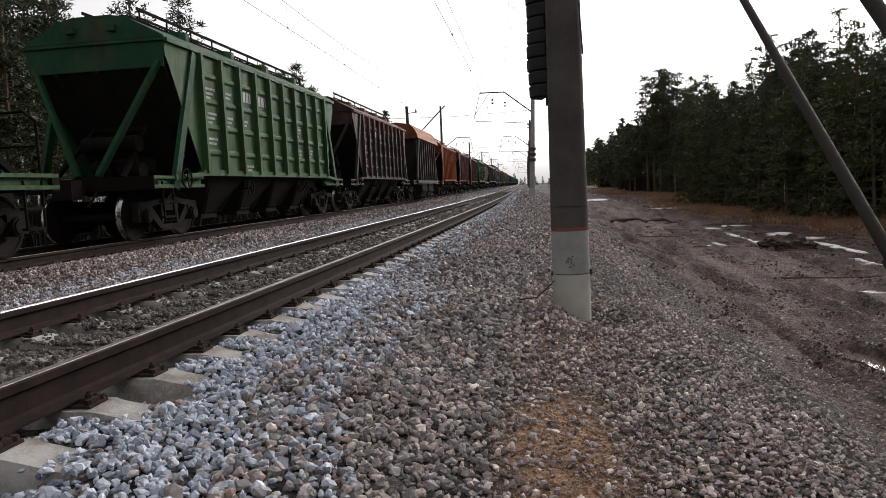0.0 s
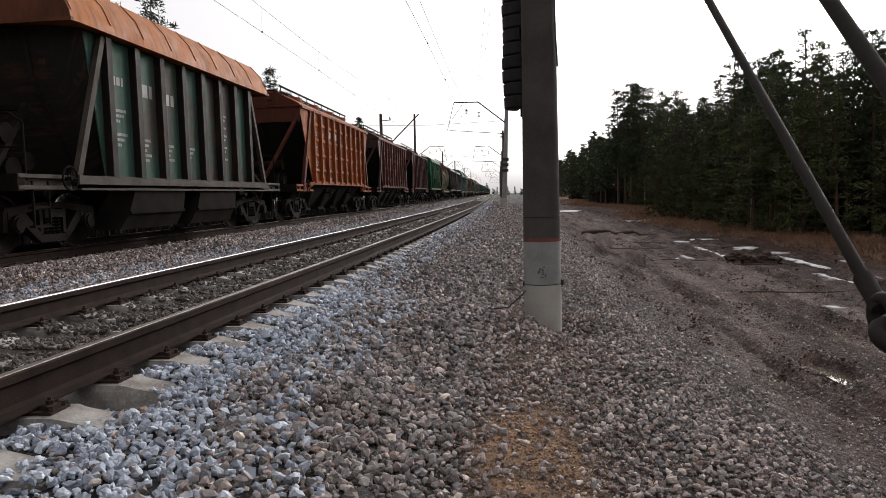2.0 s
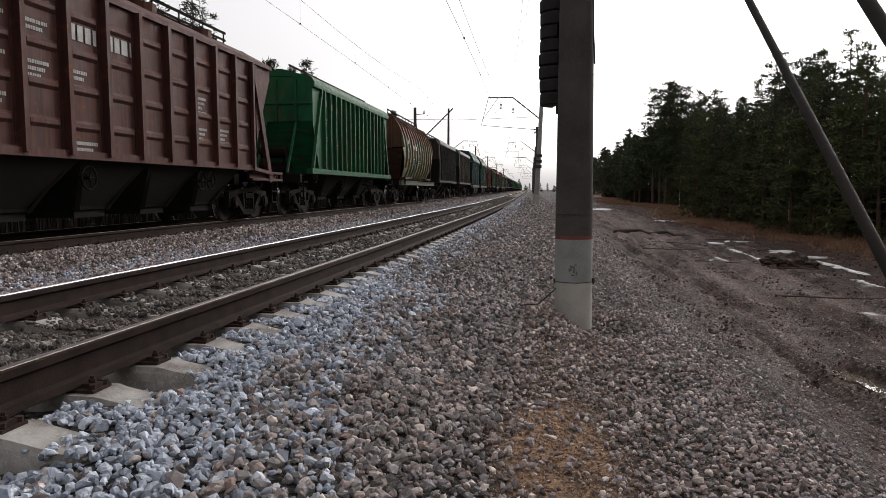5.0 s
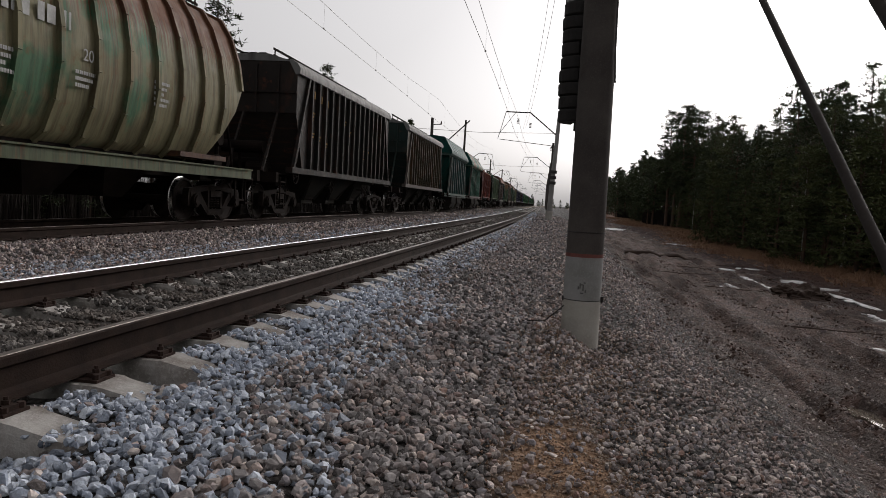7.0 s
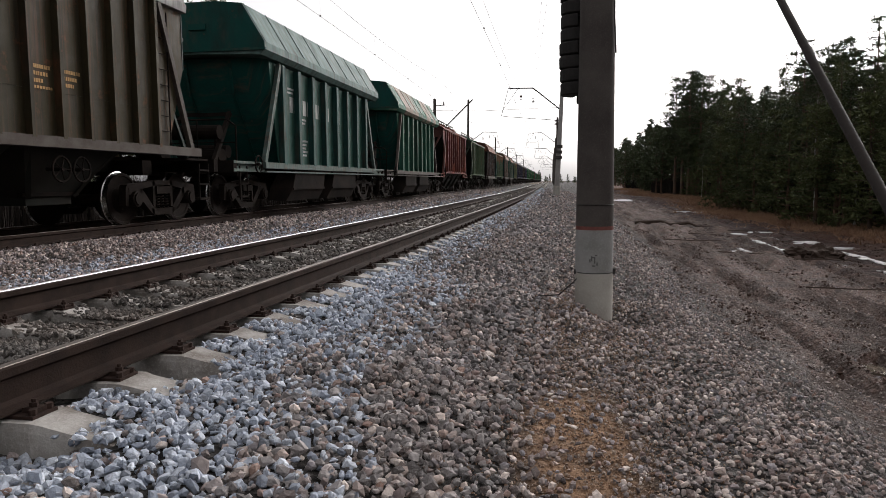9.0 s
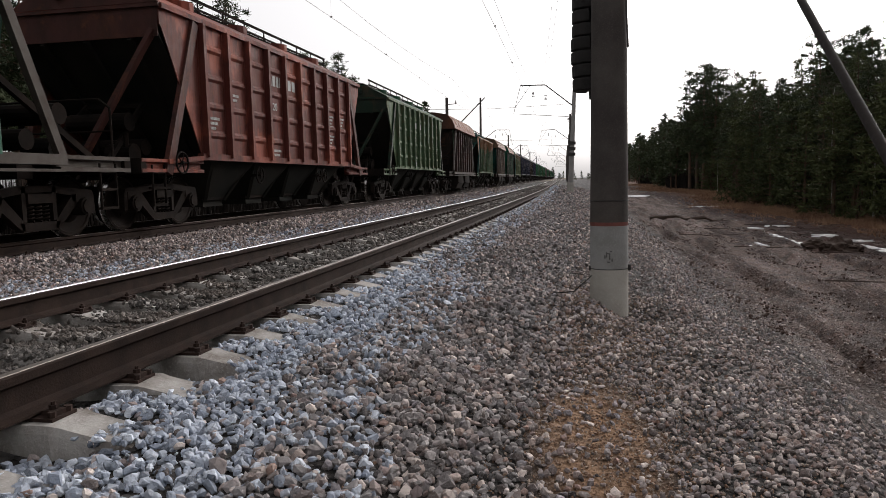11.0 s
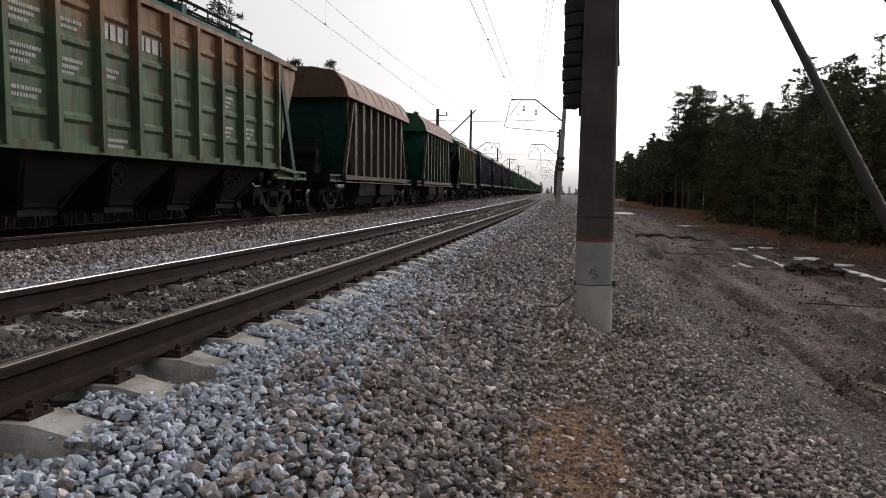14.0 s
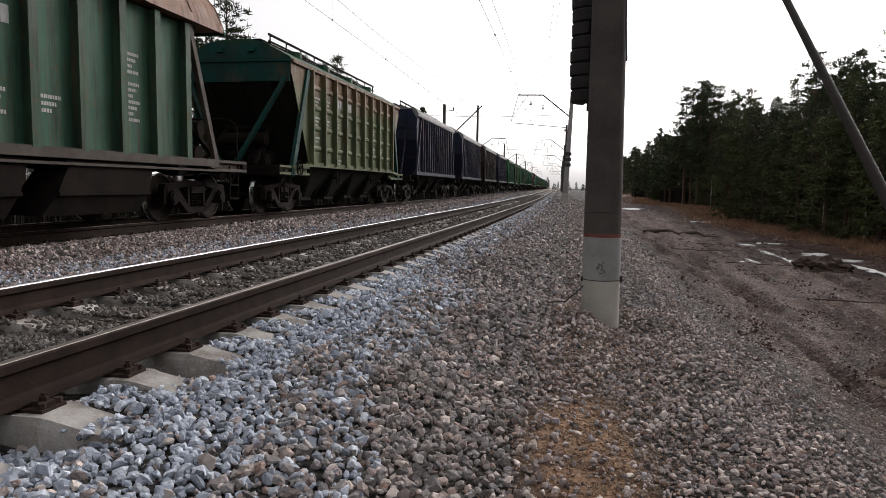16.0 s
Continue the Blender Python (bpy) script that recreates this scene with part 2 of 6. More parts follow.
def ground_mat():
    """Earth, gravel and trodden soil; the ballast bed, the service road and the woodland floor differ by their place across the tracks."""
    m, t, b = nodes_of("ground_soil")
    v = coords(t, "Object")
    sep = t.nodes.new("ShaderNodeSeparateXYZ")
    t.links.new(v, sep.inputs[0])
    big, mid, fine = noise_tex(t, v, 0.35, 6.0), noise_tex(t, v, 2.2, 7.0, 0.65), noise_tex(t, v, 28.0, 6.0, 0.7)
    long = noise_tex(t, coords(t, "Object", (2.2, 0.16, 1.0)), 1.0, 6.0, 0.6)
    vor = add(t, "ShaderNodeTexVoronoi", Scale=22.0)
    t.links.new(v, vor.inputs["Vector"])
    wob = t.nodes.new("ShaderNodeMath")
    wob.operation = "MULTIPLY_ADD"
    wob.inputs[1].default_value = 2.2
    t.links.new(mid, wob.inputs[0])
    t.links.new(sep.outputs["X"], wob.inputs[2])
    soil = blend(t, (0.104, 0.062, 0.049), (0.034, 0.019, 0.0145), ramp(t, long, [(0.42, grey(0)), (0.6, grey(1))]))
    soil = blend(t, soil, (0.108, 0.073, 0.059), ramp(t, big, [(0.5, grey(0)), (0.68, grey(0.7))]))
    soil = blend(t, soil, (0.026, 0.0165, 0.0135), ramp(t, mid, [(0.48, grey(0)), (0.58, grey(0.8))]))
    soil = blend(t, soil, (0.04, 0.027, 0.022), ramp(t, noise_tex(t, v, 9.0, 6.0, 0.7), [(0.5, grey(0)), (0.6, grey(0.6))]))
    ribs = noise_tex(t, coords(t, "Object", (9.0, 0.8, 1.0)), 1.0, 4.0, 0.6)
    soil = blend(t, soil, (0.128, 0.089, 0.073), ramp(t, ribs, [(0.55, grey(0)), (0.7, grey(0.45))]))
    grit = add(t, "ShaderNodeTexVoronoi", Scale=48.0)
    t.links.new(v, grit.inputs["Vector"])
    soil = blend(t, soil, (0.27, 0.235, 0.21), ramp(t, grit.outputs["Color"], [(0.74, grey(0)), (0.84, grey(0.3))]))
    # gaps between the stones painted near-black, as the shade down in them
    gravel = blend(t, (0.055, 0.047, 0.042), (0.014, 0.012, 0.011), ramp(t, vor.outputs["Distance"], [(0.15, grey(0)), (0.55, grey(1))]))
    gravel = blend(t, gravel, (0.16, 0.15, 0.145), ramp(t, vor.outputs["Color"], [(0.6, grey(0)), (0.9, grey(0.8))]))
    # bed of stone up to the shoulder, soil beyond it
    def across(lo, hi):
        n = t.nodes.new("ShaderNodeMapRange")
        n.interpolation_type = "SMOOTHSTEP"
        n.inputs["From Min"].default_value, n.inputs["From Max"].default_value = lo, hi
        t.links.new(wob.outputs[0], n.inputs["Value"])
        return n.outputs["Result"]
    wet = blend(t, (0.05, 0.023, 0.017), (0.016, 0.007, 0.005), ramp(t, mid, [(0.4, grey(0)), (0.58, grey(1))]))
    soil = blend(t, soil, wet, across(8.3, 10.2))
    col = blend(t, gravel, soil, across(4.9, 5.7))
    col = blend(t, col, (0.14, 0.08, 0.052), blend(t, (0, 0, 0), ramp(t, mid, [(0.35, grey(0)), (0.6, grey(1))]), across(10.5, 13.5)))
    left = t.nodes.new("ShaderNodeMapRange")
    left.inputs["From Min"].default_value, left.inputs["From Max"].default_value = -9.5, -10.5
    t.links.new(sep.outputs["X"], left.inputs["Value"])
    col = blend(t, col, (0.09, 0.062, 0.04), left.outputs["Result"])
    col = blend(t, col, blend(t, col, grey(0.22), 0.35), ramp(t, fine, [(0.6, grey(0)), (0.78, grey(0.5))]))
    # rusty sand on the path beside the shoulder
    sand = add(t, "ShaderNodeVectorMath")
    sand.operation = "DISTANCE"
    sand.inputs[1].default_value = (2.31 * 2.9, 3.15 * 1.0, 0)
    squeeze = coords(t, "Object", (2.9, 1.0, 0.0))
    t.links.new(squeeze, sand.inputs[0])
    near = blend(t, (0, 0, 0), ramp(t, mid, [(0.34, grey(0.25)), (0.52, grey(1))]), ramp(t, sand.outputs["Value"], [(0.55, grey(1)), (1.0, grey(0))]))
    col = blend(t, col, (0.25, 0.15, 0.09), near)
    t.links.new(col, b.inputs["Base Color"])
    film = ramp(t, noise_tex(t, coords(t, "Object", (3.0, 0.5, 1.0)), 1.3, 5.0, 0.6), [(0.58, grey(0.95)), (0.66, grey(0.42))])
    t.links.new(blend(t, ramp(t, long, [(0.35, grey(0.75)), (0.6, grey(1.0))]), film, across(8.0, 9.2)), b.inputs["Roughness"])
    b.inputs["Specular IOR Level"].default_value = 0.2
    lumps = noise_tex(t, v, 7.5, 7.0, 0.68)
    bumped(t, b, blend(t, blend(t, fine, vor.outputs["Distance"], 0.5), lumps, 0.6), 1.0, 0.14)
    return m


GROUND = ground_mat()


# ---- building helpers ----
def bend(y):
    """The tracks' slow curve to the left, which runs out into a straight."""
    c, begin, most = 6e-4, 8.0, 50.0
    u = max(y - begin, 0.0)
    return -c * min(u, most) ** 2 / 2 - c * most * max(u - most, 0.0)


def heading(y):
    """How far the tracks have turned at a place along them, in degrees."""
    return math.degrees(6e-4 * min(max(y - 8.0, 0.0), 50.0))


class Shape:
    """Collects solid pieces into one mesh."""

    def __init__(self):
        self.v, self.f = [], []

    def add(self, verts, faces):
        n = len(self.v)
        self.v += [tuple(p) for p in verts]
        self.f += [tuple(i + n for i in f) for f in faces]
        return self

    def box(self, x0, x1, y0, y1, z0, z1, turn=None):
        p = [Vector((x, y, z)) for x in (x0, x1) for y in (y0, y1) for z in (z0, z1)]
        if turn:
            p = [turn @ q for q in p]
        return self.add(p, [(0, 1, 3, 2), (4, 6, 7, 5), (0, 4, 5, 1), (2, 3, 7, 6), (0, 2, 6, 4), (1, 5, 7, 3)])

    def bar(self, a, b, w, h, up=(0, 0, 1)):
        a, b = Vector(a), Vector(b)
        d = (b - a).normalized()
        s = d.cross(Vector(up))
        s = s.normalized() if s.length > 1e-4 else Vector((1, 0, 0))
        u = s.cross(d)
        p = [q + s * (i * w / 2) + u * (j * h / 2) for q in (a, b) for i, j in ((-1, -1), (1, -1), (1, 1), (-1, 1))]
        return self.add(p, [(3, 2, 1, 0), (4, 5, 6, 7), (0, 1, 5, 4), (1, 2, 6, 5), (2, 3, 7, 6), (3, 0, 4, 7)])

    def tube(self, a, b, r, r2=None, n=10):
        a, b = Vector(a), Vector(b)
        r2 = r if r2 is None else r2
        d = (b - a).normalized()
        s = d.orthogonal().normalized()
        u = d.cross(s)
        ring = [(math.cos(2 * math.pi * i / n), math.sin(2 * math.pi * i / n)) for i in range(n)]
        p = [a + (s * c + u * k) * r for c, k in ring] + [b + (s * c + u * k) * r2 for c, k in ring]
        f = [(i, (i + 1) % n, n + (i + 1) % n, n + i) for i in range(n)]
        return self.add(p, f + [tuple(range(n))[::-1], tuple(range(n, 2 * n))])

    def pipe(self, pts, r, n=6):
        for a, b in zip(pts, pts[1:]):
            self.tube(a, b, r, n=n)
        return self

    def ring(self, c, axis, radius, r, n=16, m=6):
        """A torus, for hand wheels and hoops."""
        axis = Vector(axis).normalized()
        s = axis.orthogonal().normalized()
        u = axis.cross(s)
        p, f = [], []
        for i in range(n):
            a = 2 * math.pi * i / n
            out = s * math.cos(a) + u * math.sin(a)
            for j in range(m):
                b = 2 * math.pi * j / m
                p.append(Vector(c) + out * (radius + r * math.cos(b)) + axis * (r * math.sin(b)))
        for i in range(n):
            for j in range(m):
                f.append((i * m + j, ((i + 1) % n) * m + j, ((i + 1) % n) * m + (j + 1) % m, i * m + (j + 1) % m))
        return self.add(p, f)

    def plate(self, poly, t):
        """A flat polygon with the thickness vector t."""
        t, n = Vector(t), len(poly)
        p = [Vector(q) for q in poly]
        return self.add(p + [q + t for q in p], [tuple(range(n))[::-1], tuple(range(n, 2 * n))] +
                        [(i, (i + 1) % n, n + (i + 1) % n, n + i) for i in range(n)])

    def loft(self, rings, caps=True):
        n = len(rings[0])
        p = [q for r in rings for q in r]
        f = [(k * n + i, k * n + (i + 1) % n, (k + 1) * n + (i + 1) % n, (k + 1) * n + i)
             for k in range(len(rings) - 1) for i in range(n)]
        if caps:
            f += [tuple(range(n))[::-1], tuple(range((len(rings) - 1) * n, len(rings) * n))]
        return self.add(p, f)

    def mesh(self, name, smooth=False):
        me = bpy.data.meshes.new(name)
        me.from_pydata([tuple(p) for p in self.v], [], self.f)
        bm = bmesh.new()
        bm.from_mesh(me)
        bmesh.ops.recalc_face_normals(bm, faces=bm.faces)
        bm.to_mesh(me)
        bm.free()
        me.shade_smooth() if smooth else me.shade_flat()
        return me


def part(name, shape, material, parent=None, label="", smooth=False):
    me = shape.mesh(name, smooth) if isinstance(shape, Shape) else shape
    ob = new(name, me)
    if material and not me.materials:
        me.materials.append(material)
    elif material:
        ob.material_slots[0].link = "OBJECT"
        ob.material_slots[0].material = material
    if parent:
        ob.parent = parent
    return tagged(ob, label) if label else ob


def smooth_angle(me, degrees=35):
    me.shade_smooth()
    me.set_sharp_from_angle(angle=radians(degrees))
    return me


# ---- ground ----
PUDDLES = [  # x, y, half width, half length, turn
    (5.42, 7.62, 0.13, 0.42, 8),
    (8.0, 22.2, 0.13, 1.9, 0), (9.35, 23.2, 0.36, 0.55, -20), (9.5, 45.0, 1.1, 0.9, -10), (7.2, 70.5, 1.1, 3.0, 0),
    (9.3, 18.6, 0.16, 2.0, 2), (6.63, 19.9, 0.12, 0.4, -10), (6.95, 20.6, 0.08, 0.6, 10), (9.0, 27.4, 0.5, 0.4, 0), (8.2, 26.6, 0.3, 0.3, 0),
    (10.6, 18.6, 0.35, 0.3, -25), (9.7, 21.4, 0.25, 0.35, -30), (7.19, 11.73, 0.12, 0.12, -30), (10.0, 49.2, 0.3, 0.8, 0), (8.7, 15.4, 0.10, 0.9, 5)]
PROFILE = [(-400, -1.2), (-60, -1.3), (-14, -1.25), (-11.0, -1.15), (-9.3, -0.46), (-8.4, -0.42), (-7.2, -0.40), (-6.15, -0.37), (-5.86, -0.25), (-5.3, -0.235), (-4.9, -0.28), (-4.4, -0.36), (-3.4, -0.40),
           (-2.5, -0.31), (-1.9, -0.30), (-1.2, -0.285), (-0.4, -0.285), (0.05, -0.285), (0.3, -0.27), (0.62, -0.262), (1.2, -0.31), (2.0, -0.43), (2.6, -0.50), (3.3, -0.58),
           (3.75, -0.76), (4.4, -1.02), (5.2, -1.17), (12.0, -1.22), (15.0, -1.05), (20.0, -0.95), (60, -0.7), (400, 2.0)]
PX, PZ = zip(*PROFILE)
_dirs = [(math.cos(a), math.sin(a)) for a in (0.3, 1.2, 2.2, 2.9, 0.8, 1.9)]


def ripple(x, y, f, seed):
    s = 0
    for k, (c, n) in enumerate(_dirs):
        s = s + np.sin((x * c + y * n) * f * (1 + 0.37 * k) + seed * (k + 1.7))
    return s / len(_dirs)


def ground_z(x, y):
    x, y = np.asarray(x, float), np.asarray(y, float)
    z = np.interp(x - np.vectorize(bend)(y), PX, PZ)
    road = np.clip((x - 3.4) / 1.2, 0, 1) * np.clip((16 - x) / 3, 0, 1)
    shoulder = np.clip((x - 1.0) / 1.0, 0, 1) * np.clip((4.2 - x) / 1.0, 0, 1)
    z = z + shoulder * 0.025 * ripple(x, y, 2.3, 3.1)
    z = z + road * (0.05 * ripple(x, y, 0.9, 1.0) + 0.04 * ripple(x, y, 3.7, 2.0) + 0.016 * ripple(x, y, 9.1, 5.0))
    # wheel ruts along the service road
    for k, (cx, depth) in enumerate(((4.75, 0.085), (5.35, 0.08), (6.5, 0.08), (7.6, 0.07), (8.9, 0.09), (10.2, 0.08))):
        wander = 0.18 * np.sin(y * 0.21 + k * 1.9) + 0.09 * np.sin(y * 0.63 + k)
        d = x - cx - wander
        z = z + road * 1.9 * depth * (0.5 * np.exp(-((np.abs(d) - 0.26) / 0.1) ** 2) - np.exp(-(d / 0.15) ** 2)) * (0.6 + 0.4 * np.sin(y * 0.9 + 2 * k))
    # cribs beside the near rail: heaped full, but for one left half empty
    crib = np.abs((y - 2.94) % 0.543 - 0.2715) / 0.2715
    beside = np.exp(-(((x - np.vectorize(bend)(y) - 0.24) / 0.24) ** 2)) * np.clip((1 - crib) * 2.2, 0, 1)
    empty = (y > 2.94) & (y < 3.483) | (y < 2.397)
    z = z + beside * np.where(empty, -0.07, 0.045 - 0.02 * np.clip((y - 4) / 3, 0, 1)) * (y < 40)
    # a gouge along the foot of the slope, and trampled furrows in the wet mud
    z = z - 0.13 * np.exp(-(((x - 4.08 - 0.06 * np.sin(y * 2.1)) / 0.11) ** 2)) * np.clip((y - 10.8) / 0.6, 0, 1) * np.clip((15.2 - y) / 0.8, 0, 1)
    mud = np.clip((x - 6.0) / 1.5, 0, 1) * np.clip((13 - x) / 1.5, 0, 1)
    z = z + mud * (0.045 * ripple(x, y * 0.6, 2.6, 7.0) + 0.03 * ripple(x, y * 0.7, 6.5, 4.0))
    # a dip on the outer side of the mast's foot
    z = z + 0.05 * np.exp(-(((x - 2.25) / 0.25) ** 2 + ((y - 6.6) / 0.5) ** 2)) - 0.14 * np.exp(-(((x - 2.72) / 0.30) ** 2 + ((y - 6.68) / 0.5) ** 2))
    for px, py, a, b, turn in PUDDLES:
        c, s = math.cos(radians(turn)), math.sin(radians(turn))
        u, w = ((x - px) * c + (y - py) * s) / (a * 1.25), (-(x - px) * s + (y - py) * c) / (b * 1.25)
        k = np.clip(1.6 - (u * u + w * w) * 1.1, 0, 1)
        z = z * (1 - k) + k * (-1.255 if a > 0.2 else -1.245)
    return z


def steps(*spans):
    out = []
    for a, b, d in spans:
        out += list(np.arange(a, b, d))
    return np.array(out)


def make_ground():
    gx = steps((-400, -40, 30), (-40, -12, 3), (-12, -8, 0.4), (-8, -2.6, 0.3), (-2.6, 0.4, 0.12), (0.4, 6.5, 0.07), (6.5, 12, 0.14), (12, 22, 0.8), (22, 60, 4), (60, 401, 34))
    gy = steps((-40, 0, 4), (0, 1, 0.25), (1, 12, 0.1), (12, 30, 0.2), (30, 60, 0.6), (60, 150, 3), (150, 400, 12), (400, 2001, 100))
    xx, yy = np.meshgrid(gx, gy)
    zz = ground_z(xx, yy)
    n, m = len(gx), len(gy)
    verts = np.stack([xx.ravel(), yy.ravel(), zz.ravel()], 1)
    i = (np.arange(m - 1)[:, None] * n + np.arange(n - 1)[None, :]).ravel()
    faces = np.stack([i, i + 1, i + n + 1, i + n], 1)
    me = bpy.data.meshes.new("ground")
    me.from_pydata(verts.tolist(), [], faces.tolist())
    me.shade_smooth()
    me.materials.append(GROUND)
    tagged(new("ground", me), "bare trodden earth beside the railway embankment", "ground", kind="structure")


make_ground()


def puddle(px, py, a, b, turn, k):
    rnd = random.Random(k)
    pts = []
    for i in range(28):
        w = 2 * math.pi * i / 28
        r = 1 + 0.28 * math.sin(3 * w + k) + 0.2 * math.sin(5 * w + 2 * k) + rnd.uniform(-0.16, 0.16)
        q = Matrix.Rotation(radians(turn), 3, "Z") @ Vector((a * r * math.cos(w), b * r * math.sin(w), 0))
        pts.append((q.x, q.y, 0))
    wet = k == 0
    shape = Shape()
    if wet:
        shape.plate(pts, (0, 0, -0.02))
    else:
        for i in range(5):      # broken slivers of one sheet
            cx, cy = rnd.uniform(-0.5, 0.5) * a, (i - 2) / 2.6 * b
            w, d = rnd.uniform(0.45, 0.95), rnd.uniform(0.13, 0.26)
            rim = [(cx + q[0] * w, cy + q[1] * d, 0) for q in pts]
            shape.loft([rim, [(cx + q[0] * w * 0.9, cy + q[1] * d * 0.85, 0.02) for q in pts]])
    ob = part("puddle" if wet else "ice_patch", shape, WATER if wet else ICE)
    ob.location = (px, py, -1.225)
    if wet:
        tagged(ob, "shallow muddy puddle in a rut of the dirt road", "puddle")
    else:
        tagged(ob, "thin patch of old white ice on the muddy road", "ice", "ice patches on the road")


for k, p in enumerate(PUDDLES):
    puddle(*p, k)


# ---- loose stone ----
OCTA = (np.array([(1, 0, 0), (-1, 0, 0), (0, 1, 0), (0, -1, 0), (0, 0, 1), (0, 0, -1)], float),
        np.array([(4, 0, 2), (4, 2, 1), (4, 1, 3), (4, 3, 0), (5, 2, 0), (5, 1, 2), (5, 3, 1), (5, 0, 3)]))


def chunk():
    """A squarish stone of twenty faces."""
    bm = bmesh.new()
    bmesh.ops.create_icosphere(bm, subdivisions=1, radius=1)
    bm.verts.ensure_lookup_table()
    p = np.array([v.co[:] for v in bm.verts]) @ np.array(Matrix.Rotation(0.5, 3, (1, 0.6, 0.3)))
    f = np.array([[v.index for v in q.verts] for q in bm.faces])
    bm.free()
    return np.sign(p) * np.abs(p) ** 0.6 * 0.9, f


CHUNK = chunk()


def scatter(name, xy, size, material, label, lift=0.35, flat=0.75, seed=1, z=None, far=None):
    """Crushed stones, one sharp-edged piece at each place; simpler pieces where far is true."""
    z = ground_z(xy[:, 0], xy[:, 1]) if z is None else z
    far = np.ones(len(xy), bool) if far is None else far
    verts, tris, start = [], [], 0
    for k, simple in ((~far, False), (far, True)):
        if k.any():
            p, f = pieces(xy[k], size[k], z[k], lift, flat, seed, simple)
            verts.append(p)
            tris.append(f + start)
            start += len(p)
    verts, tris = np.concatenate(verts), np.concatenate(tris)
    me = bpy.data.meshes.new(name)
    me.vertices.add(len(verts))
    me.vertices.foreach_set("co", verts.astype(np.float32).ravel())
    me.loops.add(tris.size)
    me.loops.foreach_set("vertex_index", tris.astype(np.int32).ravel())
    me.polygons.add(len(tris))
    me.polygons.foreach_set("loop_start", np.arange(0, tris.size, 3, dtype=np.int32))
    me.update(calc_edges=True)
    me.shade_flat()
    me.materials.append(material)
    return tagged(new(name, me), label, "gravel", kind="stuff")


def pieces(xy, size, zz, lift, flat, seed, simple):
    """Corners and triangles of uneven stones."""
    base, tri = OCTA if simple else CHUNK
    rng = np.random.default_rng(seed)
    n = len(xy)
    pts = base[None] * rng.uniform(0.8 if simple else 0.66, 1.22, (n, len(base), 1)) * rng.uniform(0.5, 1.2, (n, 1, 3))
    pts[..., 2] *= flat
    q = rng.normal(size=(n, 4))
    q[:, 1:3] *= 0.45
    q /= np.linalg.norm(q, axis=1, keepdims=True)
    w, x, y, zq = q.T
    rot = np.stack([1 - 2 * (y * y + zq * zq), 2 * (x * y - zq * w), 2 * (x * zq + y * w), 2 * (x * y + zq * w), 1 - 2 * (x * x + zq * zq),
                    2 * (y * zq - x * w), 2 * (x * zq - y * w), 2 * (y * zq + x * w), 1 - 2 * (x * x + y * y)], 1).reshape(n, 3, 3)
    pts = np.einsum("nij,nkj->nki", rot, pts) * size[:, None, None]
    pts += np.stack([xy[:, 0], xy[:, 1], zz + size * (lift + rng.uniform(-0.35, 0.5, n))], 1)[:, None]
    faces = (tri[None] + (np.arange(n) * len(base))[:, None, None]).reshape(-1, 3)
    return pts.reshape(-1, 3), faces


PITCH, FIRST = 0.543, 2.94          # sleepers of the near track: distance apart, place of one of them (its middle)
NEAR_X, FAR_X, FAR_DZ = -0.795, -6.75, -0.035


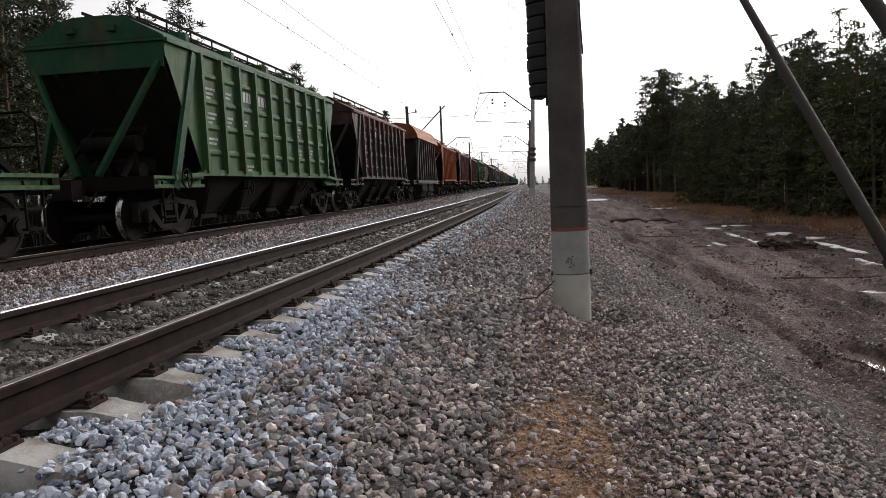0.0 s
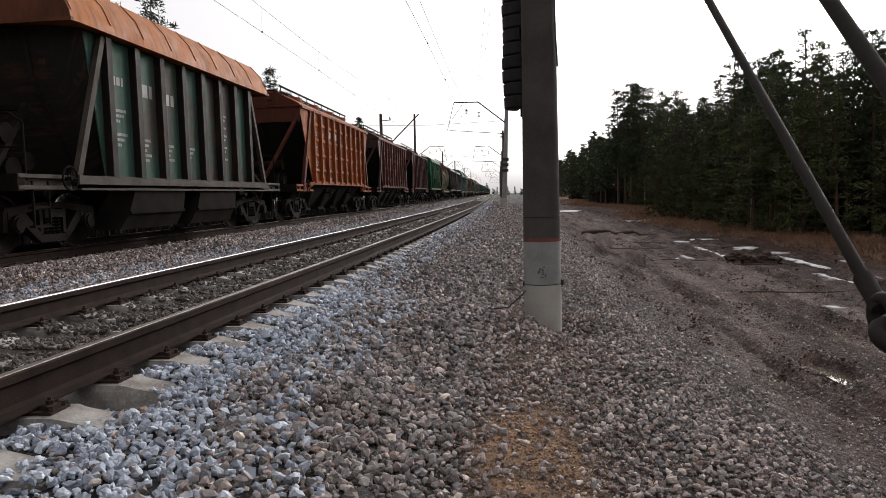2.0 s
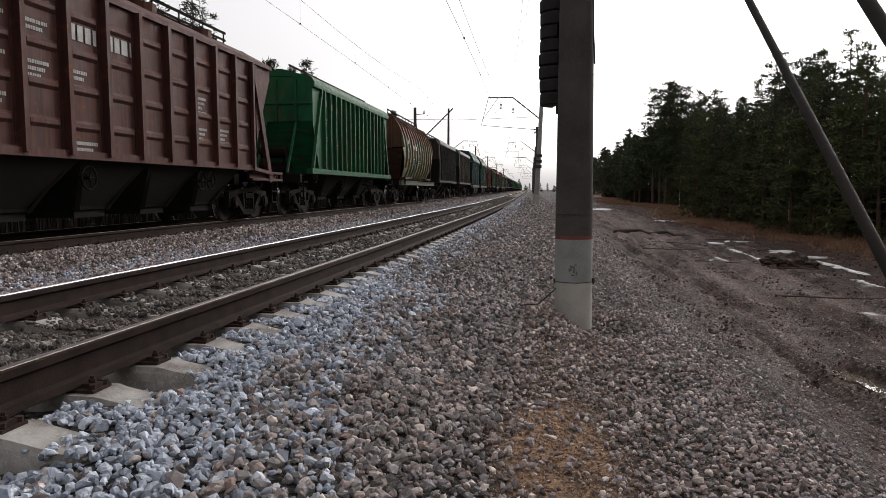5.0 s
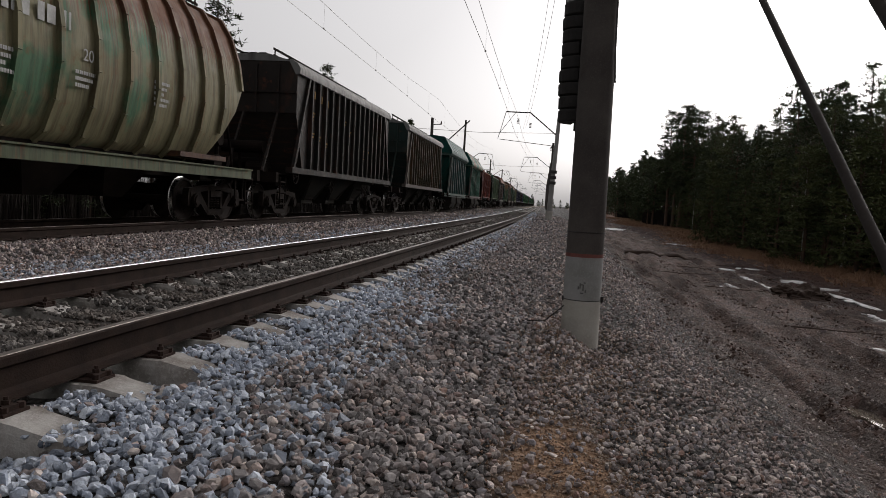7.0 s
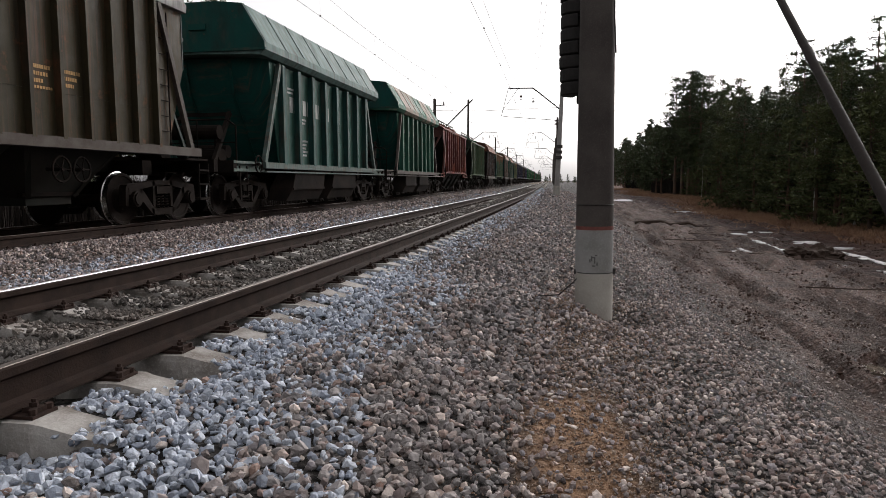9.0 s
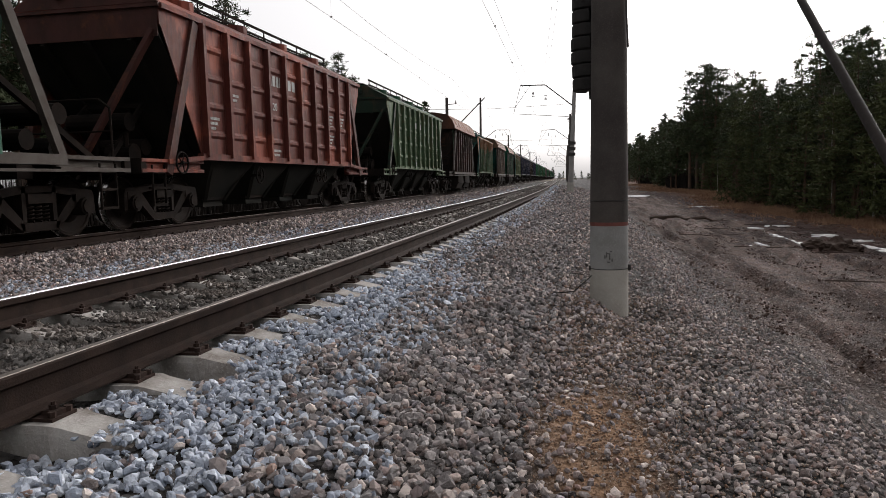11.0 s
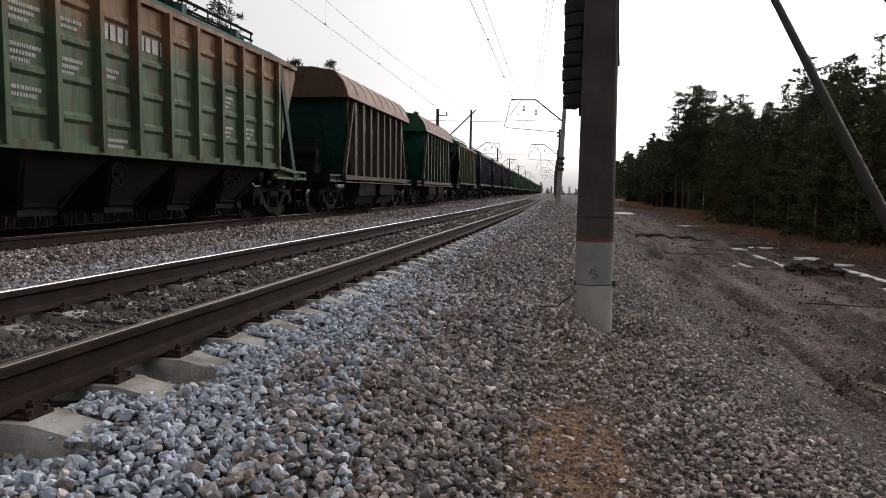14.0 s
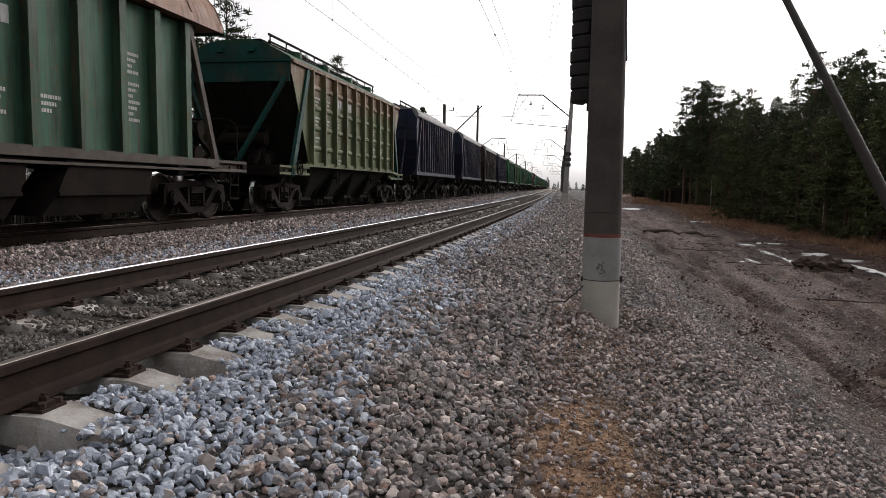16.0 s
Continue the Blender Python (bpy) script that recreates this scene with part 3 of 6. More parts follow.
def lay_ballast():
    rng = np.random.default_rng(5)
    got = []
    for y0, y1, per, lo, hi in ((1.2, 4.5, 1350, 0.012, 0.036), (4.5, 8, 720, 0.016, 0.039), (8, 14, 330, 0.023, 0.044), (14, 26, 110, 0.036, 0.057), (26, 45, 34, 0.05, 0.075), (45, 85, 12, 0.075, 0.12)):
        n = int((y1 - y0) * 13.2 * per)
        x, y = rng.uniform(-9.0, 4.2, n), rng.uniform(y0, y1, n)
        s = lo + (hi - lo) * rng.beta(1.6, 2.2, n)
        s = np.where(x > 1.9, s * (1 - 0.3 * np.clip((x - 1.7) / 0.8, 0, 1)), s)
        keep = (x > 1.9 - 0.98 * y - 0.3) & (x < 2.6 + 0.62 * y)
        x = x + np.where(y > 26, np.vectorize(bend)(y), 0.0)
        got.append(np.stack([x, y, s], 1)[keep])
    n = 13000      # the bed goes on beside and behind the path
    got.append(np.stack([rng.uniform(-9.0, 3.6, n), rng.uniform(-4.0, 1.2, n), rng.uniform(0.025, 0.045, n)], 1))
    a = np.concatenate(got)
    x, y, s = a.T
    u = x - np.array([bend(v) for v in y])
    for c, half in ((NEAR_X, 0.8), (FAR_X, 0.8)):
        for side in (-half, half):
            a = a[np.abs(u - c - side) > 0.085]
            x, y, s = a.T
            u = x - np.array([bend(v) for v in y])
    phase = np.abs((y - FIRST + PITCH / 2) % PITCH - PITCH / 2)
    on_near = (np.abs(u - NEAR_X) < 1.33) & (phase < 0.135)
    drop = on_near & (rng.uniform(0, 1, len(a)) > np.where(np.abs(u - NEAR_X) < 0.7, 0.97, np.where(u > 0.36, 0.85, np.clip(0.06 + (y - 3.6) * 0.14, 0.06, 0.8))))
    a, u, on_near = a[~drop], u[~drop], on_near[~drop]
    x, y, s = a.T
    z = ground_z(x, y)
    z = np.where(on_near, np.where(np.abs(u - NEAR_X) < 0.7, -0.25 + 0.035 * np.clip((np.abs(u - NEAR_X) - 0.45) / 0.2, 0, 1), -0.262), z)
    mix = rng.uniform(0, 1, len(a))
    edge = np.clip(0.95 - 0.075 * (y - 2.5), 0.35, 1.0) + 0.12 * np.sin(y * 1.3) + 0.08 * np.sin(y * 3.1)
    grey_mix = (u > edge) & (u < 2.0) & (rng.uniform(0, 1, len(a)) < 0.55)
    four_foot = (u > NEAR_X - 0.75) & (u < NEAR_X + 0.75) | (u < FAR_X + 0.95)
    fresh = (u > NEAR_X + 0.8) & (u < edge) & (mix < 0.9) | (u > edge) & (u < edge + 0.5) & (mix < 0.35) | (u > -4.4) & (u < -1.7) & (mix < 0.35)
    sandy = np.exp(-((((x - 2.31) / 0.3) ** 2 + ((y - 3.15) / 0.85) ** 2) ** 2)) > rng.uniform(0.0, 1.25, len(a))
    thin = sandy | ((x > 3.4) & (rng.uniform(0, 1, len(a)) < (x - 3.4) / 0.8)) | ((u > 1.9) & (rng.uniform(0, 1, len(a)) < 0.25))
    pick = lambda k: (np.stack([x[k], y[k]], 1), s[k], z[k])
    for name, k, material, label, seed in (
            ("fresh_ballast", fresh & ~four_foot, FRESH_STONE, "fresh blue-grey crushed granite beside the sleepers", 11),
            ("old_ballast", ~fresh & ~four_foot & ~thin & ~grey_mix, OLD_STONE, "weathered brown and grey crushed stone on the shoulder", 12),
            ("grey_ballast", ~fresh & ~four_foot & ~thin & grey_mix, GREY_STONE, "dull grey crushed stone between fresh and old ballast", 16),
            ("track_ballast", four_foot, DARK_STONE, "dark oily crushed stone between the rails", 13)):
        xy, size, zz = pick(k)
        scatter(name, xy, size, material, label, seed=seed, z=zz, far=(xy[:, 1] > 7.5) | (xy[:, 1] < 1.2) | (xy[:, 0] < -3.5))
    # small gravel on the slope and the road
    n = 40000
    x, y = rng.uniform(3.1, 8.0, n), 1.5 + 16 * rng.uniform(0, 1, n) ** 1.3
    k = (x < 2.4 + 0.62 * y) & (rng.uniform(0, 1, n) < np.clip(1.3 - (x - 3.2) / 3.0, 0.3, 1))
    scatter("road_gravel", np.stack([x, y], 1)[k], (0.006 + 0.022 * rng.beta(1.2, 3.0, n))[k], OLD_STONE, "loose gravel scattered over the dirt road", 0.2, seed=14)
    n = 17000
    x, y = rng.normal(2.38, 0.36, n), 1.6 + 6 * rng.uniform(0, 1, n)
    scatter("path_grit", np.stack([x, y], 1), 0.004 + 0.010 * rng.beta(1.2, 2.5, n), GRIT_STONE, "fine brown grit trodden into the path", 0.3, seed=15)


lay_ballast()


def crumbs():
    """Crumbled wet earth thrown up along the ruts."""
    rng = np.random.default_rng(77)
    n = 17000
    x, y = rng.uniform(3.7, 11.5, n), 6.5 + 22 * rng.uniform(0, 1, n) ** 1.25
    heap = ripple(x * 2.2, y * 0.35, 2.4, 9.0) + 0.5 * ripple(x, y, 3.3, 2.0)
    k = (heap > 0.12) & (x < 2.6 + 0.66 * y)
    scatter("earth_crumbs", np.stack([x, y], 1)[k], (0.012 + 0.042 * rng.beta(1.1, 4.0, n))[k], CRUMB, "crumbs of wet brown earth thrown up along the ruts", 0.25, 0.6, seed=17)


crumbs()

# ---- tracks ----
RAIL_PROFILE = [(-0.075, -0.18), (0.075, -0.18), (0.075, -0.170), (0.03, -0.160), (0.010, -0.145), (0.009, -0.06), (0.0365, -0.042), (0.0365, -0.008),
                (0.030, -0.0015), (-0.030, -0.0015), (-0.0365, -0.008), (-0.0365, -0.042), (-0.009, -0.06), (-0.010, -0.145), (-0.03, -0.160), (-0.075, -0.170)]
TRACK_Y = [-25, -8, 0] + [3 * k for k in range(1, 23)] + [70, 80, 95, 110, 130, 160, 200, 250, 300, 360, 430, 520, 620, 750]


def rail(x, dz, top, track):
    s = Shape().loft([[(x + bend(y) + px, y, dz + pz) for px, pz in RAIL_PROFILE] for y in TRACK_Y])
    ob = part("rail", s, RAIL_RUST, track)
    t = Shape().loft([[(x + bend(y) + px, y, dz + pz) for px, pz in ((-0.026, -0.006), (0.026, -0.006), (0.02, 0.0015), (-0.02, 0.0015))] for y in TRACK_Y])
    part("running_surface", t, top, ob, "worn bare steel running surface")


def sleeper_mesh():
    rings = []
    for x, top, wt_, wb in ((-1.35, -0.285, 0.085, 0.125), (-1.30, -0.268, 0.10, 0.14), (-1.02, -0.212, 0.10, 0.15), (-0.98, -0.202, 0.11, 0.15), (-0.62, -0.202, 0.11, 0.15),
                            (-0.45, -0.24, 0.095, 0.13), (0.45, -0.24, 0.095, 0.13), (0.62, -0.202, 0.11, 0.15), (0.98, -0.202, 0.11, 0.15),
                            (1.02, -0.212, 0.10, 0.15), (1.30, -0.268, 0.10, 0.14), (1.35, -0.285, 0.085, 0.125)):
        rings.append([(x, -wb, -0.42), (x, wb, -0.42), (x, wt_ + 0.012, top - 0.03), (x, wt_, top), (x, -wt_, top), (x, -wt_ - 0.012, top - 0.03)])
    return Shape().loft(rings).mesh("sleeper")


def fastening_mesh():
    s = Shape()
    s.box(-0.165, 0.165, -0.07, 0.07, -0.204, -0.188)
    for out in (-1, 1):
        c = out * 0.115
        s.box(c - 0.035, c + 0.035, -0.028, 0.028, -0.19, -0.168)
        s.tube((c, 0, -0.17), (c, 0, -0.15), 0.018, n=6)
        s.tube((c, 0, -0.152), (c, 0, -0.136), 0.010, n=6)
        c = out * 0.145
        s.tube((c, 0.045, -0.19), (c, 0.045, -0.165), 0.017, n=6)
        s.tube((c, -0.045, -0.19), (c, -0.045, -0.165), 0.017, n=6)
    return s.mesh("fastening")


SLEEPER, CLIPS = sleeper_mesh(), fastening_mesh()


def track(x, dz, tops, count, clips, label):
    root = tagged(new("railway_track"), label, "railway track", "pair of tracks")
    root.location = (0, 0, 0)
    for side, top in zip((-0.795, 0.795), tops):
        rail(x + side, dz, top, root)
    k0 = -14
    for k in range(k0, count):
        y = FIRST + PITCH * k
        ob = part("sleeper", SLEEPER, SLEEPER_CON, root)
        ob.location = (x + bend(y), y, dz)
        ob.rotation_euler = (random.uniform(-0.01, 0.01), 0, random.uniform(-0.012, 0.012))
        if k < clips:
            for side in (-0.795, 0.795):
                part("fastening", CLIPS, FASTEN, ob, "rusty bolted rail clips").location = (side, 0, 0)
    rest = Shape()
    for k in range(count, count + 500):
        y = FIRST + PITCH * k
        b = bend(y) + x
        rest.box(b - 1.33, b + 1.33, y - 0.1, y + 0.1, dz - 0.4, dz - 0.21)
    tagged(part("sleeper_row", rest, SLEEPER_CON, root), kind="stuff")


track(NEAR_X, 0.0, (RAIL_TOP, DULL_TOP), 150, 60, "straight railway track with rusty rails on concrete sleepers")
track(FAR_X, FAR_DZ, (DULL_TOP, DULL_TOP), 110, 60, "railway track that carries the freight train on concrete sleepers")


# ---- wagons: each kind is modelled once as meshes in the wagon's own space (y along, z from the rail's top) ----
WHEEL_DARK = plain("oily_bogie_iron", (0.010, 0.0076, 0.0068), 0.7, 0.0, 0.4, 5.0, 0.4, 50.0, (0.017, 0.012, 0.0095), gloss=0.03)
WHEEL_RIM = plain("bright_wheel_rim", (0.45, 0.44, 0.43), 0.25, 1.0, 0.2, 5.0, 0.1, 40.0)
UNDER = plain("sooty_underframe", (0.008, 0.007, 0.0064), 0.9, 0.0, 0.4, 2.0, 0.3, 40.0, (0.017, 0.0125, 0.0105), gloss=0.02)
# near-black colour holds the shade under the overhanging ends and the floor
SHADE_BLACK = plain("sooty_slope_plate", (0.014, 0.0145, 0.013), 0.85, 0.0, 0.4, 1.0, 0.2, 30.0, (0.022, 0.019, 0.016), gloss=0.03)
MARK = plain("faded_white_lettering", (0.34, 0.34, 0.33), 0.8, 0, 0.3, 4.0, 0.0, 30.0)
MARK_OCHRE = plain("faded_ochre_lettering", (0.36, 0.22, 0.10), 0.8, 0, 0.3, 4.0, 0.0, 30.0)
STEEL_LIGHT = plain("weathered_grey_steel", (0.058, 0.05, 0.044), 0.7, 0.1, 0.35, 3.0, 0.2, 50.0, (0.034, 0.024, 0.019))


def wheelset():
    """Axle with two dark disc wheels and their bright treads."""
    s = Shape()
    s.tube((-1.0, 0, 0), (1.0, 0, 0), 0.08, n=12)
    n = 22
    rims = []
    for side in (-1, 1):
        def disc(x, r):
            return [(side * x, r * math.cos(2 * math.pi * i / n), r * math.sin(2 * math.pi * i / n)) for i in range(n)]
        s.loft([disc(0.70, 0.30), disc(0.725, 0.44), disc(0.725, 0.505), disc(0.755, 0.505), disc(0.765, 0.482), disc(0.85, 0.474), disc(0.85, 0.43), disc(0.83, 0.41), disc(0.80, 0.26), disc(0.86, 0.13), disc(0.88, 0.10)])
        for a in range(4):
            w = math.pi / 2 * a + 0.4
            s.tube((side * 0.80, 0.2 * math.cos(w), 0.2 * math.sin(w)), (side * 0.845, 0.2 * math.cos(w), 0.2 * math.sin(w)), 0.022, n=6)
        first = len(s.f)
        s.loft([disc(0.757, 0.5055), disc(0.768, 0.4855), disc(0.845, 0.478)], caps=False)
        rims += range(first, len(s.f))
    me = s.mesh("wheelset")
    me.materials.append(UNDER)
    me.materials.append(WHEEL_RIM)
    for i in rims:
        me.polygons[i].material_index = 1
    return smooth_angle(me, 30)


def side_frame(side):
    """Cast side frame: arched top chord, sagging bottom chord, slanted legs round the axle boxes."""
    s, x0, x1 = Shape(), side * 0.95, side * 1.09
    def web(*poly):
        s.plate([(x0, y, z) for y, z in poly], (x1 - x0, 0, 0))
    for k in (-1, 1):
        web((k * 1.18, 0.66), (k * 1.14, 0.74), (k * 0.62, 0.78), (k * 0.30, 0.82), (k * 0.30, 0.71), (k * 0.66, 0.66), (k * 0.70, 0.56))
        web((k * 1.18, 0.66), (k * 1.20, 0.36), (k * 1.10, 0.36), (k * 1.08, 0.60), (k * 0.98, 0.66))
        web((k * 0.80, 0.62), (k * 0.70, 0.68), (k * 0.32, 0.30), (k * 0.30, 0.16), (k * 0.40, 0.20), (k * 0.76, 0.50))
        web((k * 0.34, 0.80), (k * 0.26, 0.80), (k * 0.26, 0.30), (k * 0.34, 0.30))
    web((-0.32, 0.82), (0.32, 0.82), (0.32, 0.72), (-0.32, 0.72))
    web((-0.40, 0.28), (0.40, 0.28), (0.34, 0.15), (-0.34, 0.15))
    for k in (-1, 1):
        s.tube((side * 0.93, k * 0.925, 0.478), (side * 1.16, k * 0.925, 0.478), 0.145, n=14)
        s.tube((side * 1.16, k * 0.925, 0.478), (side * 1.19, k * 0.925, 0.478), 0.11, n=12)
        s.box(side * 0.96, side * 1.1, k * 0.925 - 0.17, k * 0.925 + 0.17, 0.55, 0.68)
    return s.mesh("side_frame")


def spring():
    """One coil spring of the bogie."""
    rings = []
    for i in range(31):
        a = 2 * math.pi * i / 6
        c, k = math.cos(a), math.sin(a)
        z = 0.29 + 0.27 * i / 30
        rings.append([(c * (0.062 + dr), k * (0.062 + dr), z + dz) for dr, dz in ((0.015, 0), (0, 0.015), (-0.015, 0), (0, -0.015))])
    return smooth_angle(Shape().loft(rings).mesh("spring"), 60)


def spring_seat(side):
    return Shape().box(side * 0.95, side * 1.12, -0.25, 0.25, 0.56, 0.70).mesh("spring_seat")


def bolster():
    s = Shape().box(-1.0, 1.0, -0.18, 0.18, 0.55, 0.80)
    s.tube((0, 0, 0.78), (0, 0, 0.95), 0.2, n=12)
    for k in (-1, 1):
        s.tube((-0.9, k * 0.42, 0.40), (0.9, k * 0.42, 0.40), 0.035, n=6)
        for side in (-0.8, 0.8):
            s.box(side - 0.05, side + 0.05, k * 0.42 - 0.03, k * 0.42 + 0.06, 0.28, 0.60)
    return s.mesh("bolster")


def coupler(k, yend):
    s = Shape().box(-0.09, 0.09, min(k * (yend - 0.5), k * (yend + 0.32)), max(k * (yend - 0.5), k * (yend + 0.32)), 0.93, 1.13)
    s.box(-0.20, 0.22, min(k * (yend + 0.28), k * (yend + 0.60)), max(k * (yend + 0.28), k * (yend + 0.60)), 0.86, 1.22)
    s.tube((0.32, k * yend, 0.98), (0.32, k * (yend + 0.30), 0.70), 0.03, n=6)
    return s.mesh("coupler")


def air_gear(k, yend):
    s = Shape().tube((-0.55, k * (yend - 1.35), 1.52), (0.75, k * (yend - 1.35), 1.52), 0.16, n=14)
    s.tube((-0.35, k * (yend - 0.75), 1.95), (0.85, k * (yend - 0.75), 1.95), 0.17, n=14)
    s.tube((0.15, k * (yend - 0.75), 1.2), (0.15, k * (yend - 0.75), 1.85), 0.05, n=6)
    s.tube((0.75, k * (yend - 0.75), 1.2), (0.75, k * (yend - 0.75), 1.85), 0.05, n=6)
    s.tube((0.35, k * (yend - 0.85), 1.38), (0.85, k * (yend - 0.85), 1.38), 0.19, n=14)
    s.box(0.2, 1.0, k * (yend - 1.0) - 0.08, k * (yend - 1.0) + 0.08, 1.14, 1.24)
    s.pipe([(-0.9, k * (yend - 0.5), 1.2), (0.0, k * (yend - 0.9), 1.3), (0.9, k * (yend - 0.6), 1.2)], 0.025)
    return s.mesh("brake_gear")


def hand_wheel(x, y, z, r=0.2, axis=(1, 0, 0)):
    s = Shape().ring((x, y, z), axis, r, 0.018)
    s.tube((x - 0.25, y, z), (x + 0.03, y, z), 0.03, n=8)
    for i in range(5):
        a = 2 * math.pi * i / 5
        s.tube((x, y, z), (x, y + r * math.cos(a), z + r * math.sin(a)), 0.011, n=5)
    return s.mesh("hand_wheel")


def ladder(x, y, z0, z1, w=0.34):
    s = Shape()
    for k in (-w / 2, w / 2):
        s.tube((x, y + k, z0), (x, y + k, z1), 0.014, n=6)
    z = z0 + 0.04
    while z < z1:
        s.tube((x, y - w / 2, z), (x, y + w / 2, z), 0.011, n=6)
        z += 0.28
    return s.mesh("ladder")


def corner_steps(x, y):
    s = Shape()
    for k in (-0.19, 0.19):
        s.bar((x, y + k, 1.15), (x, y + k, 0.42), 0.035, 0.02)
    for z in (0.44, 0.74, 1.02):
        s.box(x - 0.09, x + 0.02, y - 0.19, y + 0.19, z - 0.02, z + 0.02)
    return s.mesh("corner_step")


def handrail(k, yend):
    s = Shape()
    pts = [(-1.45, k * (yend - 0.3), 1.15), (-1.45, k * (yend - 0.3), 2.05), (-1.25, k * (yend - 0.3), 2.2), (1.25, k * (yend - 0.3), 2.2), (1.45, k * (yend - 0.3), 2.05), (1.45, k * (yend - 0.3), 1.15)]
    s.pipe(pts, 0.02)
    for x in (-0.5, 0.5):
        s.tube((x, k * (yend - 0.3), 1.15), (x, k * (yend - 0.3), 2.2), 0.016, n=6)
    s.tube((-1.45, k * (yend - 0.3), 1.68), (1.45, k * (yend - 0.3), 1.68), 0.014, n=6)
    return s.mesh("platform_rail")


def roof_walk(y0, y1, z, rail_side=1):
    """Walkway along the ridge with its low guard rail."""
    s = Shape()
    for x in (-0.28, 0.0, 0.28):
        s.box(x - 0.11, x + 0.11, y0, y1, z + 0.10, z + 0.14)
    y = y0 + 0.1
    while y < y1:
        s.box(-0.42, 0.42, y - 0.03, y + 0.03, z - 0.04, z + 0.10)
        for k in (-0.62, 0.62):
            s.tube((k, y, z - 0.12), (k, y, z + 0.26), 0.02, n=5)
        y += (y1 - y0 - 0.2) / 9
    for k in (-0.62, 0.62):
        s.bar((k, y0, z + 0.25), (k, y1, z + 0.25), 0.035, 0.06)
        s.bar((k, y0, z + 0.07), (k, y1, z + 0.07), 0.03, 0.05)
    return s.mesh("roof_walkway")


def hatches(y0, y1, n, z, r=0.34):
    out = []
    for i in range(n):
        y = y0 + (y1 - y0) * (i + 0.5) / n
        for x in (-0.62, 0.62):
            out.append(Shape().tube((x, y, z - 0.28), (x, y, z + 0.02), r, n=12).mesh("loading_hatch"))
    return out


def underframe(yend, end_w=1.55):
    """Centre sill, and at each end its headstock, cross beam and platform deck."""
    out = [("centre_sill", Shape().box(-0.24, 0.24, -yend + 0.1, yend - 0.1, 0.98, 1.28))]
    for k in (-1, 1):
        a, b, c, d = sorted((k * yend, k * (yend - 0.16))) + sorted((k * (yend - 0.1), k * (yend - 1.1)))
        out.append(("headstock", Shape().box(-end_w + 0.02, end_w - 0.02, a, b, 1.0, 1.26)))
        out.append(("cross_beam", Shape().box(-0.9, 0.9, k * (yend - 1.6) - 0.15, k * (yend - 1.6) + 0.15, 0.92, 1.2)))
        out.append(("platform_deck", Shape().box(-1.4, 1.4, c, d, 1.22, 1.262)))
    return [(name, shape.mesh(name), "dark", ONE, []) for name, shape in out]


def side_beams(yend, yin, side):
    """The platform's channel beams beside each end."""
    prof = [(1.38, 1.02), (1.54, 1.02), (1.54, 1.08), (1.46, 1.09), (1.46, 1.19), (1.54, 1.20), (1.54, 1.26), (1.38, 1.26)]
    return [("platform_beam", Shape().loft([[(side * x, k * y, z) for x, z in prof] for y in (yend - 0.02, yin)]).mesh("platform_beam"), "frame", ONE, []) for k in (-1, 1)]


def bars(side, x, rows, seed):
    """Unreadable stencilled lines, as plain raised bars of paint."""
    rnd, s = random.Random(seed), Shape()
    for y0, y1, z, h in rows:
        y = y0
        while y < y1 - 0.02:
            w = min(rnd.uniform(0.6, 1.1) * h, y1 - y)
            s.box(side * x, side * (x + 0.004), y, y + w * 0.72, z, z + h)
            y += w
    return s.mesh("lettering")


KINDS = {}


def running_gear(yb, yend):
    """Parts that all wagons share: name, mesh, role, pose, children."""
    ws, bo = GEAR["wheelset"], GEAR["bolster"]
    out = []
    for k in (-1, 1):
        kids = [("bolster", bo, "iron", Matrix(), []),
                ("side_frame", GEAR["frame_r"], "iron", Matrix(), []), ("side_frame", GEAR["frame_l"], "iron", Matrix(), []),
                ("spring_seat", GEAR["seat_r"], "iron", Matrix(), []), ("spring_seat", GEAR["seat_l"], "iron", Matrix(), []),
                *[("spring", GEAR["spring"], "iron", pose(side * 1.03, y, 0), []) for side in (-1, 1) for y in (-0.15, 0.0, 0.15)],
                ("wheelset", ws, "iron", pose(0, -0.925, 0.478), []), ("wheelset", ws, "iron", pose(0, 0.925, 0.478), [])
                ]
        out.append(("bogie", None, "", pose(0, k * yb, 0), kids))
        out.append(("coupler", coupler(k, yend), "iron", Matrix(), []))
    return out


GEAR = {"wheelset": wheelset(), "bolster": bolster(), "frame_r": side_frame(1), "frame_l": side_frame(-1),
        "spring": spring(), "seat_r": spring_seat(1), "seat_l": spring_seat(-1)}
ONE = Matrix()


